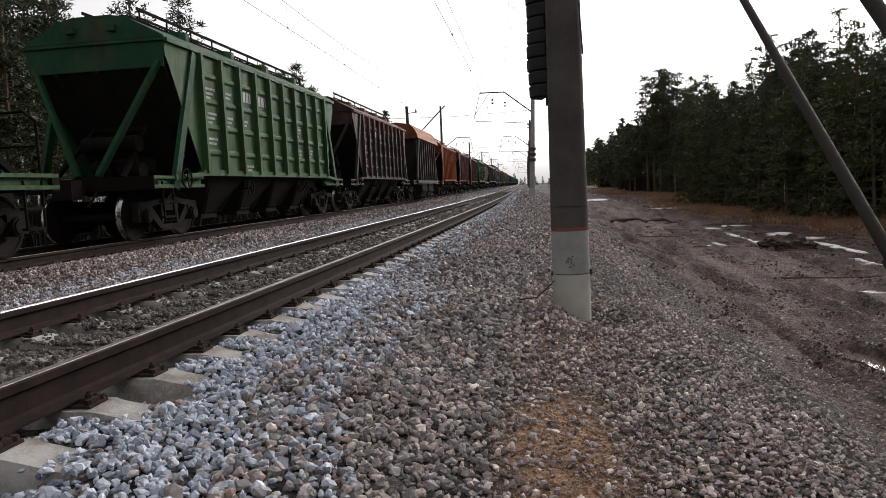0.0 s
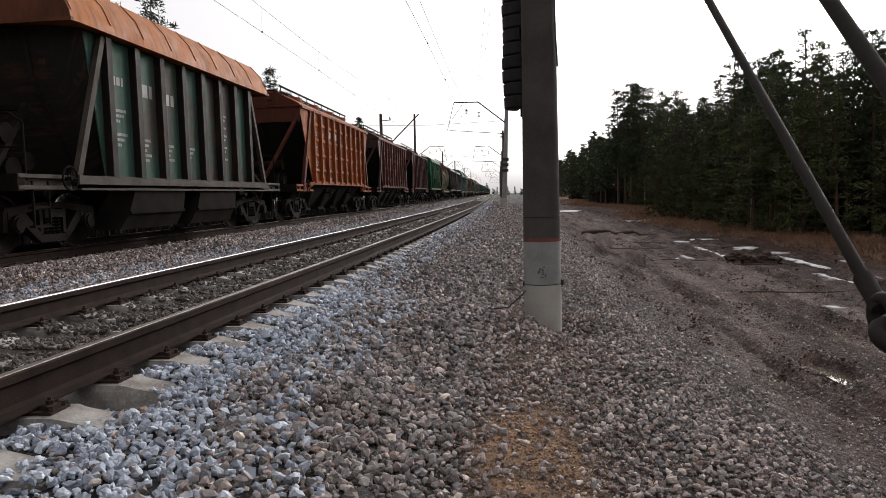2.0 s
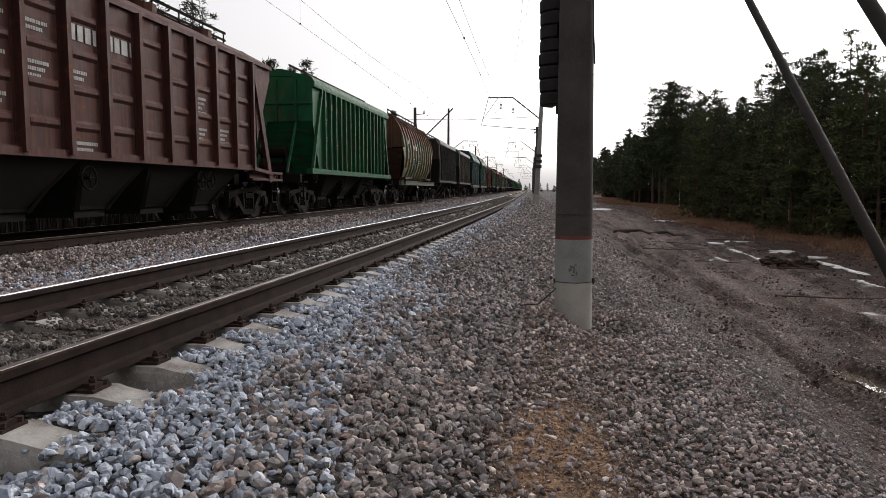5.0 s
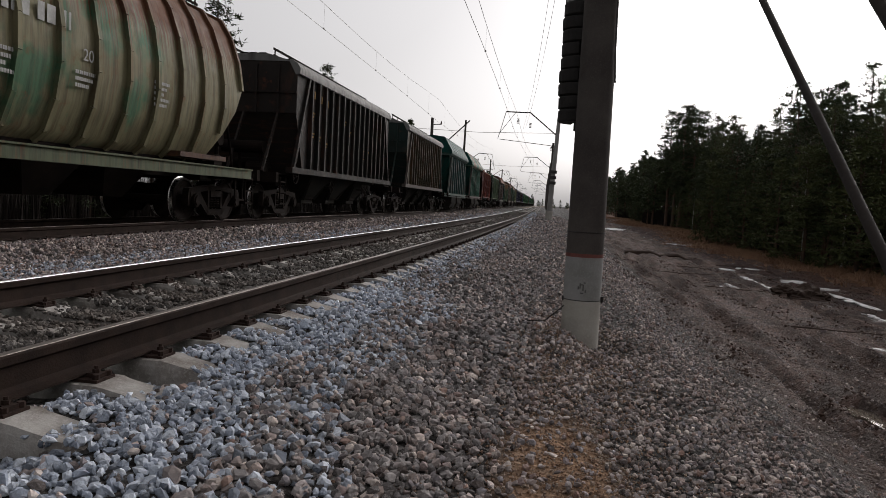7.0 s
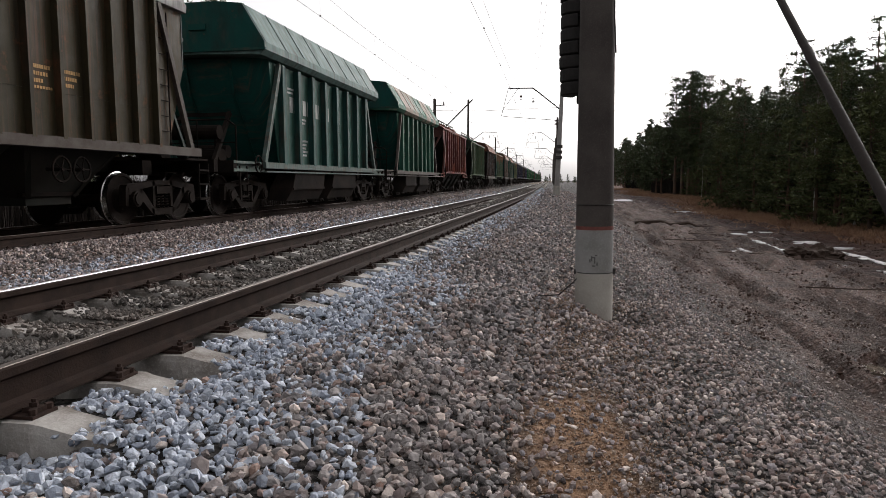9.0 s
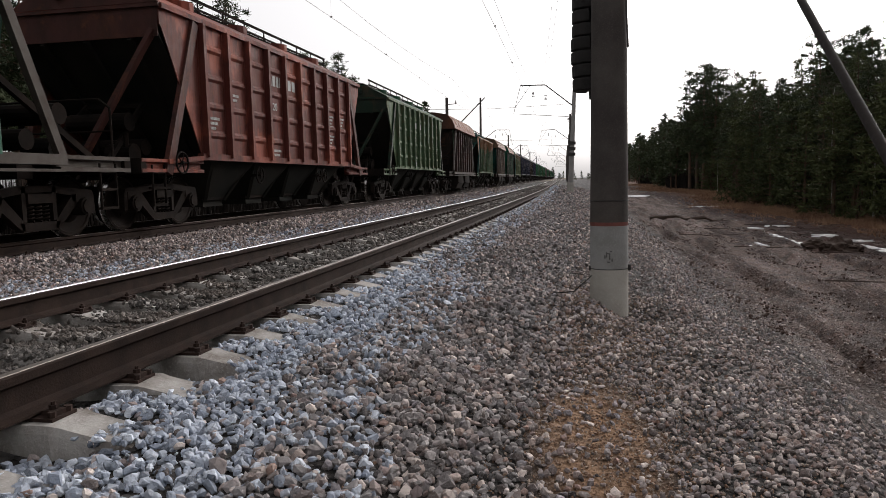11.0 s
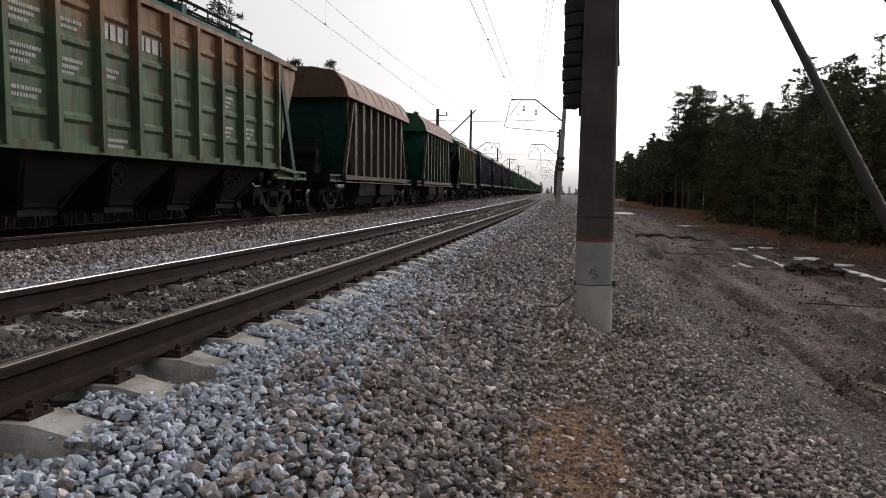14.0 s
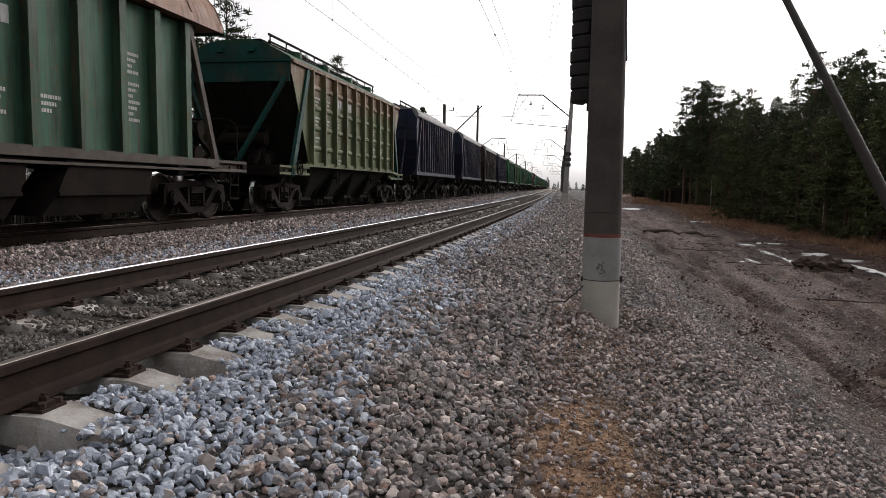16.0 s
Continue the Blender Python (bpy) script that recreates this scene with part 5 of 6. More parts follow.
def wagon(kind, colour, body, end=None, roof=None, edge=None, frame=None, post=None, gable=None, marks=None):
    """One wagon; its parts share the meshes of its kind and wear its own coats of paint."""
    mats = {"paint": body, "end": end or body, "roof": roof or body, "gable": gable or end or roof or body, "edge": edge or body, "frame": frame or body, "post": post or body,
            # slope and funnel role: near-black, with shade put into its colour
            "dark": UNDER, "soot": SHADE_BLACK, "iron": WHEEL_DARK, "rim": WHEEL_RIM}
    spun = []
    root = tagged(new("hopper_wagon"), colour + " " + WORDS[kind] + " on the far track", "freight wagon", "wagons of the train")

    def hang(items, parent):
        for name, me, role, m, kids in items:
            if me is None:
                ob = new(name)
            else:
                if not me.materials:
                    me.materials.append(UNDER)
                ob = new(name, me)
                ob.material_slots[0].link = "OBJECT"
                ob.material_slots[0].material = mats[role]
            ob.parent = parent
            ob.matrix_basis = m
            if name == "wheelset":
                spun.append((m.translation.copy(), ob))
            hang(kids, ob)
    hang(KINDS[kind], root)
    for me, material in marks or ():
        tagged(part("lettering", me, material, root, "faded stencilled lettering"), kind="stuff")
    return root, spun


def figure(text, y, z, size, x=1.58):
    """Readable stencilled figures on the side that faces the near track."""
    c = bpy.data.curves.new("figures", "FONT")
    c.body, c.size, c.extrude = text, size, 0.002
    tmp = bpy.data.objects.new("figures", c)
    scene.collection.objects.link(tmp)
    me = bpy.data.meshes.new_from_object(tmp.evaluated_get(bpy.context.evaluated_depsgraph_get()))
    bpy.data.objects.remove(tmp)
    me.transform(Matrix(((0, 0, 1, x), (1, 0, 0, y), (0, 1, 0, z), (0, 0, 0, 1))))
    me.name = "figures"
    return me


def block(y, z, rows=3, w=0.62, h=0.055, gap=0.1):
    return [(y, y + w * (1 - 0.18 * (i % 3)), z - i * gap, h) for i in range(rows)]


BAY = 8.84 / 9


def bay(i):
    return -4.42 + BAY * i + 0.16


GRAIN_MARKS = bars(1, 1.54, block(bay(0), 3.2) + block(bay(0), 2.65, 3) + block(bay(0), 2.08, 2) + block(bay(1), 3.2, 2, 0.5) + block(bay(1), 2.62, 3, 0.5)
                   + [(bay(2), bay(2) + 0.7, 3.14, 0.25), (bay(3), bay(3) + 0.7, 3.14, 0.25)] + block(bay(2), 2.62, 2, 0.4) + block(bay(6), 2.7, 4, 0.5) + block(bay(6), 2.05, 3, 0.5) + block(bay(7), 2.1, 3, 0.6) + block(bay(2), 1.5, 2, 0.6), 3)
GRAIN_MARKS_B = bars(1, 1.54, block(bay(0), 2.1, 3, 0.5) + [(bay(3), bay(3) + 0.7, 3.14, 0.25), (bay(4), bay(4) + 0.7, 3.14, 0.25)] + block(bay(1), 2.66, 2, 0.4) + block(bay(7), 2.7, 5, 0.6) + block(bay(8), 2.7, 5, 0.55) + block(bay(7), 2.12, 4, 0.6) + block(bay(3), 1.55, 2, 0.6), 4)
PB = 6.84 / 7


def pbay(i):
    return -3.42 + PB * i + 0.14


MINERAL_MARKS = bars(1, 1.462, [(pbay(0), pbay(0) + 0.55, 3.0, 0.16), (pbay(1), pbay(1) + 0.7, 2.9, 0.26), (pbay(2), pbay(2) + 0.65, 2.85, 0.24)] + block(pbay(0), 2.5, 3, 0.6) + block(pbay(0), 2.05, 3, 0.6) + block(pbay(1), 2.0, 5, 0.5)
                     + block(pbay(2), 1.95, 4, 0.5) + block(pbay(3), 1.95, 3, 0.55) + block(pbay(5), 2.9, 4, 0.5) + block(pbay(5), 2.4, 7, 0.5), 5)
SHORT_MARKS = bars(1, 1.462, block(pbay(0), 3.25, 2, 0.5) + block(pbay(1), 2.5, 2, 0.4) + block(pbay(1), 1.9, 5, 0.5) + block(pbay(4), 2.2, 3, 0.5) + [(pbay(k) + 0.15, pbay(k) + 0.55, 2.65, 0.42) for k in range(7)], 6)
QB = 8.64 / 14


def qbay(i):
    return -4.32 + QB * i + 0.08


PLAIN_MARKS = bars(1, 1.534, [(qbay(0), qbay(0) + 0.45, 3.55, 0.22), (qbay(1), qbay(1) + 0.45, 3.5, 0.22), (qbay(2), qbay(2) + 0.4, 3.45, 0.22)] + block(qbay(0), 3.1, 3, 0.45) + block(qbay(0), 2.5, 2, 0.45) + block(qbay(1), 2.45, 3, 0.42)
                   + block(qbay(2), 2.3, 3, 0.45) + block(qbay(5), 3.2, 3, 0.5) + block(qbay(6), 2.9, 2, 0.45) + block(qbay(9), 2.4, 4, 0.45) + block(qbay(10), 2.4, 3, 0.45), 7)
BARREL_MARKS = bars(1, 1.562, [(-3.9, -3.4, 3.25, 0.2), (-2.2, -1.4, 3.0, 0.26), (-1.3, -0.6, 3.0, 0.26)] + block(-3.9, 2.9, 5, 0.6) + block(-2.2, 2.45, 4, 0.55) + block(-0.5, 2.4, 3, 0.5) + block(1.6, 2.6, 5, 0.5), 8)
FIG_A, FIG_D = figure("20", bay(3) + 0.1, 2.55, 0.26), figure("20", -0.35, 2.62, 0.26, 1.575)
FIG_A.materials.append(MARK), FIG_D.materials.append(MARK)
for me in (GRAIN_MARKS, GRAIN_MARKS_B, MINERAL_MARKS, SHORT_MARKS, PLAIN_MARKS, BARREL_MARKS):
    me.materials.append(MARK)

GREY_EDGE = coat("grey_edge", (0.22, 0.22, 0.215), rust=0.15, fade=0.2)
BROWN_ROOF = coat("brown_roof", (0.24, 0.155, 0.12), rust=0.5, fade=0.2)
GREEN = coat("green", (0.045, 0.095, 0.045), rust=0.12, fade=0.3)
# GREEN darkened to hold the backlit ends' shade; some roofs wear it too
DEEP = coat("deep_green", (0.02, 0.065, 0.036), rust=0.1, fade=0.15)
TRAIN = []


def fleet():
    black = coat("black", (0.03, 0.026, 0.024), rust=0.25, fade=0.1)
    maroon = coat("maroon", (0.075, 0.036, 0.032), rust=0.45, fade=0.25)
    teal = coat("teal", (0.012, 0.055, 0.048), rust=0.1, fade=0.1)
    navy = coat("navy", (0.022, 0.026, 0.045), rust=0.1, fade=0.3)
    g, w, o = "grain", MARK, MARK_OCHRE
    ga, gb, mm, pm = [(GRAIN_MARKS, w)], [(GRAIN_MARKS_B, w), (FIG_A, w)], [(MINERAL_MARKS, w)], [(PLAIN_MARKS, w)]
    # most end and gable coats are darkened copies that hold backlit shade
    rows = [  # middle's place along the tracks at the start, then the wagon
        (4.1, "mineral", "dark green", dict(body=GREEN, end=DEEP, marks=mm)),
        (19.25, g, "faded green", dict(body=GREEN, end=DEEP, roof=DEEP, marks=ga)),
        (33.5, g, "rust-streaked black", dict(body=coat("rusty_black", (0.040, 0.033, 0.036), rust=0.45, fade=0.35, patch=(0.15, 0.062, 0.03), patch_at=0.66, worn=(0.10, 0.046, 0.03), worn_z=3.7), end=black, marks=ga)),
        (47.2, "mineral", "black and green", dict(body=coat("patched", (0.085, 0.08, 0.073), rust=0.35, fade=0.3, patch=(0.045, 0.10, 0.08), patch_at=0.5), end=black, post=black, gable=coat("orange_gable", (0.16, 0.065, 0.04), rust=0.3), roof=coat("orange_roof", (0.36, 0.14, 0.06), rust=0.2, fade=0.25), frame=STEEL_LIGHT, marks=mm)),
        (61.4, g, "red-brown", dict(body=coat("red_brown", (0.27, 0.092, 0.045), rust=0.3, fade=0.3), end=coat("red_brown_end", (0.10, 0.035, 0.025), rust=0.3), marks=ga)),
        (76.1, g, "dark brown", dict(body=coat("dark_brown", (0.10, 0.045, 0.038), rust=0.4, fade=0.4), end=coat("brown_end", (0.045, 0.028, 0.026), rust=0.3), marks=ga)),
        (90.9, g, "dark maroon", dict(body=maroon, marks=ga)),
        (105.5, "plain", "bright green", dict(body=coat("bright_green", (0.02, 0.095, 0.045), rust=0.12, fade=0.12), marks=[(PLAIN_MARKS, o)])),
        (120.0, "barrel", "olive and rust", dict(body=coat("olive", (0.185, 0.172, 0.115), rust=0.3, fade=0.4, patch=(0.055, 0.115, 0.065), patch_at=0.61, worn=(0.13, 0.06, 0.033), worn_z=3.55), roof=coat("rust_brown", (0.07, 0.042, 0.032), rust=0.5), frame=coat("olive_frame", (0.09, 0.105, 0.07), rust=0.4), marks=[(BARREL_MARKS, w), (FIG_D, w)])),
        (133.9, "plain", "sooty brown", dict(body=coat("soot_brown", (0.017, 0.016, 0.015), rust=0.1, fade=0.08), end=black, edge=GREY_EDGE, marks=[(PLAIN_MARKS, o)])),
        (148.6, "plain", "dark olive", dict(body=coat("dark_olive", (0.04, 0.034, 0.021), rust=0.35, fade=0.2), end=coat("green_black", (0.018, 0.03, 0.027), rust=0.1), edge=GREY_EDGE, frame=STEEL_LIGHT, marks=[(PLAIN_MARKS, o)])),
        (162.6, "long", "dark teal", dict(body=coat("teal_grey", (0.035, 0.085, 0.07), rust=0.15, fade=0.2), end=teal, post=coat("teal_post", (0.03, 0.075, 0.07), rust=0.2), roof=coat("teal_roof", (0.12, 0.175, 0.165), rust=0.15), frame=coat("teal_frame", (0.09, 0.12, 0.11), rust=0.3), marks=[(SHORT_MARKS, w)])),
        (176.4, "long", "teal green", dict(body=coat("sea_green", (0.05, 0.12, 0.09), rust=0.2, fade=0.3), end=teal, roof=coat("sea_roof", (0.06, 0.15, 0.11), rust=0.35, patch=(0.22, 0.18, 0.14), patch_at=0.5), frame=STEEL_LIGHT, marks=mm)),
        (189.9, g, "rust-red", dict(body=coat("rust_red", (0.11, 0.04, 0.034), rust=0.35, fade=0.25, patch=(0.19, 0.05, 0.032), patch_at=0.56), end=maroon, marks=gb)),
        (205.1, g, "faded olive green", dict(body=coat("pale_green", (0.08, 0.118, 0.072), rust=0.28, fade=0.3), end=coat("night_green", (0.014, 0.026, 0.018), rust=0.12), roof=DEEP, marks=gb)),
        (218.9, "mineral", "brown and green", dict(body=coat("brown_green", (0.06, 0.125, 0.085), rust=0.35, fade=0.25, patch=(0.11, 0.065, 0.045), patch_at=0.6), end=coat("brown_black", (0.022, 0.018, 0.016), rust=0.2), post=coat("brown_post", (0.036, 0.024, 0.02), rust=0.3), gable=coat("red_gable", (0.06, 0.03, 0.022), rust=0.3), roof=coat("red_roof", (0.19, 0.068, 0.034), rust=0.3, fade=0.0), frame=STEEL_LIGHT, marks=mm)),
        (232.1, g, "green and rust", dict(body=coat("green_rust", (0.085, 0.125, 0.08), rust=0.5, fade=0.35, patch=(0.05, 0.08, 0.05), patch_at=0.58, worn=(0.22, 0.125, 0.065), worn_z=3.2), end=teal, roof=teal, marks=ga)),
        (246.6, "mineral", "weathered tan", dict(body=coat("tan_green", (0.125, 0.11, 0.085), rust=0.35, fade=0.3, patch=(0.035, 0.11, 0.08), patch_at=0.62), gable=coat("brown_gable", (0.10, 0.07, 0.05), rust=0.4), end=teal, post=coat("tan_post", (0.10, 0.085, 0.065), rust=0.4), roof=BROWN_ROOF, frame=STEEL_LIGHT, marks=mm)),
        (259.9, "mineral", "dusty green", dict(body=coat("dusty_green", (0.05, 0.105, 0.075), rust=0.3, fade=0.35), end=coat("emerald", (0.013, 0.075, 0.05), rust=0.05), post=coat("green_post", (0.05, 0.085, 0.06), rust=0.35), roof=BROWN_ROOF, frame=STEEL_LIGHT, marks=mm)),
        (274.2, g, "yellowish green", dict(body=coat("yellow_green", (0.10, 0.12, 0.07), rust=0.4, fade=0.4, worn=(0.15, 0.10, 0.06), worn_z=3.3), end=teal, roof=DEEP, marks=ga)),
        (288.9, "plain", "navy blue", dict(body=navy, edge=GREY_EDGE, marks=pm)),
        (303.6, "plain", "navy blue", dict(body=navy, edge=GREY_EDGE, marks=pm)),
        (318.3, "plain", "sooty black", dict(body=black, edge=GREY_EDGE, marks=pm)),
        (333.0, "plain", "navy blue", dict(body=navy, edge=GREY_EDGE, marks=pm)),
        (347.7, "plain", "bright green", dict(body=PAINTS["bright_green_paint"], marks=pm)),
    ]
    y = 362.4
    more = [(g, "faded green", dict(body=GREEN, end=DEEP, marks=ga)), ("plain", "bright green", dict(body=PAINTS["bright_green_paint"], marks=pm)),
            (g, "dark maroon", dict(body=maroon, marks=ga)), ("mineral", "teal green", dict(body=PAINTS["sea_green_paint"], end=teal, roof=BROWN_ROOF, marks=mm)),
            (g, "faded olive green", dict(body=PAINTS["pale_green_paint"], end=DEEP, marks=gb)), ("plain", "sooty black", dict(body=black, edge=GREY_EDGE, marks=pm))]
    rnd = random.Random(8)
    for k in range(20):
        kind, colour, kw = more[rnd.randrange(len(more))] if k > 3 else more[k % 2]
        rows.append((y, kind, colour, kw))
        y += 14.3
    for y, kind, colour, kw in rows:
        TRAIN.append((y, *wagon(kind, colour, **kw)))


fleet()


# ---- masts and overhead line ----
def mast_near():
    """The round concrete mast beside the path, grey painted foot on a cast base."""
    root = tagged(new("catenary_mast"), "round concrete mast with grey-painted foot standing in the ballast shoulder", "mast", "catenary masts")
    root.location = (2.472, 6.9, 0)
    def cone(z0, z1, r0, r1, n=40):
        return Shape().loft([[(r * math.cos(2 * math.pi * i / n), r * math.sin(2 * math.pi * i / n), z) for i in range(n)] for z, r in ((z0, r0), (z1, r1))])
    part("shaft", smooth_angle(cone(0.297, 9.6, 0.1775, 0.105).mesh("shaft")), MAST_CON, root)
    part("red_band", smooth_angle(cone(0.262, 0.297, 0.1785, 0.178).mesh("red_band")), RED_BAND, root)
    part("painted_foot", smooth_angle(cone(-0.145, 0.262, 0.181, 0.1785).mesh("painted_foot")), MAST_GREY, root, "grey-painted band with worn black figures")
    part("base_socket", smooth_angle(cone(-0.95, -0.15, 0.181, 0.1805).mesh("base_socket")), BASE_CON, root, "pale cast concrete socket")
    for z in (-0.148, 0.50):
        part("clamp_band", Shape().ring((0, 0, z), (0, 0, 1), 0.179, 0.005, 32, 6), DARK_STEEL, root)
    part("clamp_lug", Shape().box(-0.19, -0.16, -0.05, 0.01, -0.17, -0.125), DARK_STEEL, root)
    part("clamp_lug", Shape().box(0.16, 0.20, -0.05, 0.01, -0.165, -0.11), DARK_STEEL, root)
    # worn black figures as plain marks
    for a, z, w, h in ((-96, 0.0, 0.03, 0.012), (-99, -0.03, 0.012, 0.05), (-90, -0.05, 0.012, 0.06), (-93, -0.08, 0.03, 0.012), (-86, 0.02, 0.02, 0.01), (-104, -0.04, 0.012, 0.03), (-83, -0.07, 0.012, 0.03)):
        m = Matrix.Rotation(radians(a), 4, "Z") @ Matrix.Translation((0.1805, 0, 0))
        part("mark", Shape().box(-0.004, 0.004, -w / 2, w / 2, z, z + h, m), WORN_BLACK, root)
    # number plate high on the shaft, its figure as a bar
    plate = part("number_plate", Shape().box(-0.11, 0.11, -0.172, -0.160, 2.69, 2.87), MARK_WHITE, root, "white enamel plate")
    part("mark", Shape().box(-0.03, 0.03, -0.175, -0.1725, 2.71, 2.85), WORN_BLACK, plate)
    s = Shape().pipe([(0.13, -0.14, 3.4), (0.15, -0.13, 2.2), (0.168, -0.10, 1.9)], 0.008)
    part("earth_wire", s, DARK_STEEL, root)
    # cantilever out over the near track
    cantilever(root, 7.9, 1)


def cantilever(root, z, k, depth=3.3):
    """Bent tube, tie, insulators and registration arm of the overhead line; k: +1 reaches to the left."""
    s = Shape().pipe([(0, 0, z - 1.35), (-k * depth * 0.64, 0, z + 0.2), (-k * (depth + 0.62), 0, z + 0.15)], 0.045, 8)
    s.tube((-k * (depth + 0.62), 0, z + 0.15), (-k * (depth + 1.05), 0, z - 1.9), 0.022, n=6)
    s.tube((-k * (depth - 0.1), 0, z + 0.15), (-k * (depth + 1.0), 0, z - 1.5), 0.02, n=6)
    s.tube((0, 0, z - 2.1), (-k * (depth + 0.9), 0, z - 1.9), 0.022, n=6)
    part("cantilever_arm", s, DARK_STEEL, root)
    s = Shape()
    for x, zz in ((depth * 0.9, z - 0.3), (0.35, z - 2.08), (depth * 0.62, z - 0.55)):
        for i in range(4):
            s.tube((-k * x, 0, zz - i * 0.1), (-k * x, 0, zz - i * 0.1 - 0.05), 0.11, 0.06, n=10)
    part("insulator", s, INSULATOR, root)


mast_near()


def line_mast(x, y, top, k, pale, lean=0.0):
    root = tagged(new("catenary_mast"), ("pale" if pale else "grey") + " concrete mast with cantilever arm beside the tracks", "mast", "catenary masts")
    root.location = (x, y, 0)
    root.rotation_euler = (0, radians(lean), 0)
    n = 14
    s = Shape().loft([[(r * math.cos(2 * math.pi * i / n), r * math.sin(2 * math.pi * i / n), z) for i in range(n)] for z, r in ((-1.6, 0.21), (top, 0.13))])
    part("shaft", smooth_angle(s.mesh("shaft")), PALE_CON if pale else MAST_CON, root)
    if pale:
        part("base_socket", Shape().tube((0, 0, -1.6), (0, 0, 0.35), 0.27, 0.26, n=14), BASE_CON, root)
        s = Shape()
        for z in (2.3, 2.7, 3.1):
            s.box(-0.25, 0.25, -0.25, -0.12, z, z + 0.22)
        part("switch_box", s, DARK_STEEL, root)
    cantilever(root, 7.2, k)
    if k < 0 and y < 100:
        part("raised_arm", Shape().bar((-3.1, 0, top - 3.6), (0.6, 0, top), 0.14, 0.14, (0, 1, 0)), DARK_STEEL, root)


for y, x in ((53.0, 1.75), (101.0, 2.1), (149.0, 2.2), (197.0, 2.2), (245.0, 2.2), (300.0, 2.2)):
    line_mast(x + bend(y), y, 7.6 if y < 60 else 9.5, 1, y < 60, 2.5 if y < 60 else 0.4)
for y in (97.0, 146.0, 188.0, 240.0, 300.0):
    line_mast(-10.0 + bend(y), y, 11.8 if y < 100 else 9.6, -1, False, 0.5)


def bracket_pole():
    root = tagged(new("utility_pole"), "dark concrete pole with a short bracket beyond the train", "pole")
    root.location = (-11.84, 72.9, 0)
    part("shaft", Shape().tube((0, 0, -1.4), (0, 0, 9.2), 0.2, 0.15, n=12), MAST_CON, root)
    part("bracket", Shape().tube((0, 0, 8.5), (1.0, 0, 8.55), 0.04, n=8), DARK_STEEL, root)
    part("bracket", Shape().tube((0, 0, 6.7), (0.9, 0, 6.75), 0.04, n=8), DARK_STEEL, root)
    part("insulator", Shape().tube((0.95, 0, 8.55), (0.95, 0, 8.9), 0.09, 0.05, n=8), INSULATOR, root)


bracket_pole()


def weights():
    """Stack of slotted cast weights that keeps the overhead line taut."""
    root = tagged(new("tension_weights"), "stack of black slotted cast weights hanging beside the mast", "weights")
    root.location = (2.30, 7.32, 0)
    n, h = 9, 0.131
    for i in range(n):
        z = 1.58 + i * h
        s = Shape()
        turn = 180 * (i % 2) + random.uniform(-6, 6)
        m = Matrix.Rotation(radians(turn + 100), 3, "Z")
        slip = Vector((random.uniform(-0.008, 0.008), random.uniform(-0.008, 0.008), 0))
        rings = []
        for r, dz in ((0.165, 0.0), (0.180, 0.012), (0.182, h - 0.02), (0.170, h - 0.008)):
            pts = [(r * math.cos(radians(9 + 342 * k / 24)), r * math.sin(radians(9 + 342 * k / 24)), z + dz) for k in range(25)]
            pts += [(0.028, -0.022, z + dz), (0.028, 0.022, z + dz)]
            rings.append([m @ Vector(p) + slip for p in pts])
        s.loft(rings)
        part("weight", s, WEIGHT_IRON, root)
    part("cap_plate", Shape().tube((0, 0, 1.58 + n * h), (0, 0, 1.66 + n * h), 0.17, n=20), MAST_GREY, root, "pale cap plate")
    part("hanger_rod", Shape().tube((0, 0, 1.50), (0, 0, 6.4), 0.012, n=8), DARK_STEEL, root)
    part("hanger_arm", Shape().bar((0, 0, 6.4), (0.19, -0.42, 6.4), 0.06, 0.08), DARK_STEEL, root)


weights()


def guy(x, y, z, slope, radius, attach):
    """Sloping anchor rod from the mast down to its eye bolt in the ground behind the path."""
    root = tagged(new("guy_rod"), "dark tarnished steel anchor rod sloping from the mast to the ground", "guy rod", "guy rods of the mast")
    top = Vector((x, 6.9, z + slope * (6.9 - y)))
    low = Vector((x, y, z))
    part("rod", smooth_angle(Shape().tube(low, top, radius, radius * 0.95, n=14).mesh("rod")), ROD_STEEL, root)
    d = (low - top).normalized()
    part("mast_bracket", Shape().bar((2.472, 6.9, top.z), (x + 0.04, 6.9, top.z), 0.06, 0.10), DARK_STEEL, root)
    if attach:
        s = Shape()
        eye = low + d * 0.03
        s.ring(eye, (1, 0.15, 0), 0.024, 0.0105, 18, 8)
        s.tube(low - d * 0.05, low + d * 0.02, radius * 1.5, radius * 1.3, n=12)
        part("eye", smooth_angle(s.mesh("eye"), 60), ROD_STEEL, root)
        s = Shape().ring(eye + d * 0.045, d.cross(Vector((1, 0.15, 0))), 0.026, 0.0115, 18, 8)
        foot = eye + d * 0.065
        s.tube(foot, foot + Vector((0, d.y, d.z)) * 2.1, 0.011, n=10)
        part("anchor_link", smooth_angle(s.mesh("anchor_link"), 60), ROD_STEEL, root)
    else:
        part("anchor_link", Shape().tube(low, low + d * 1.45, radius, n=10), ROD_STEEL, root)


guy(2.8, 1.13, 0.559, 0.725, 0.0105, True)
guy(2.8, 0.60, 0.441, 0.86, 0.0135, False)


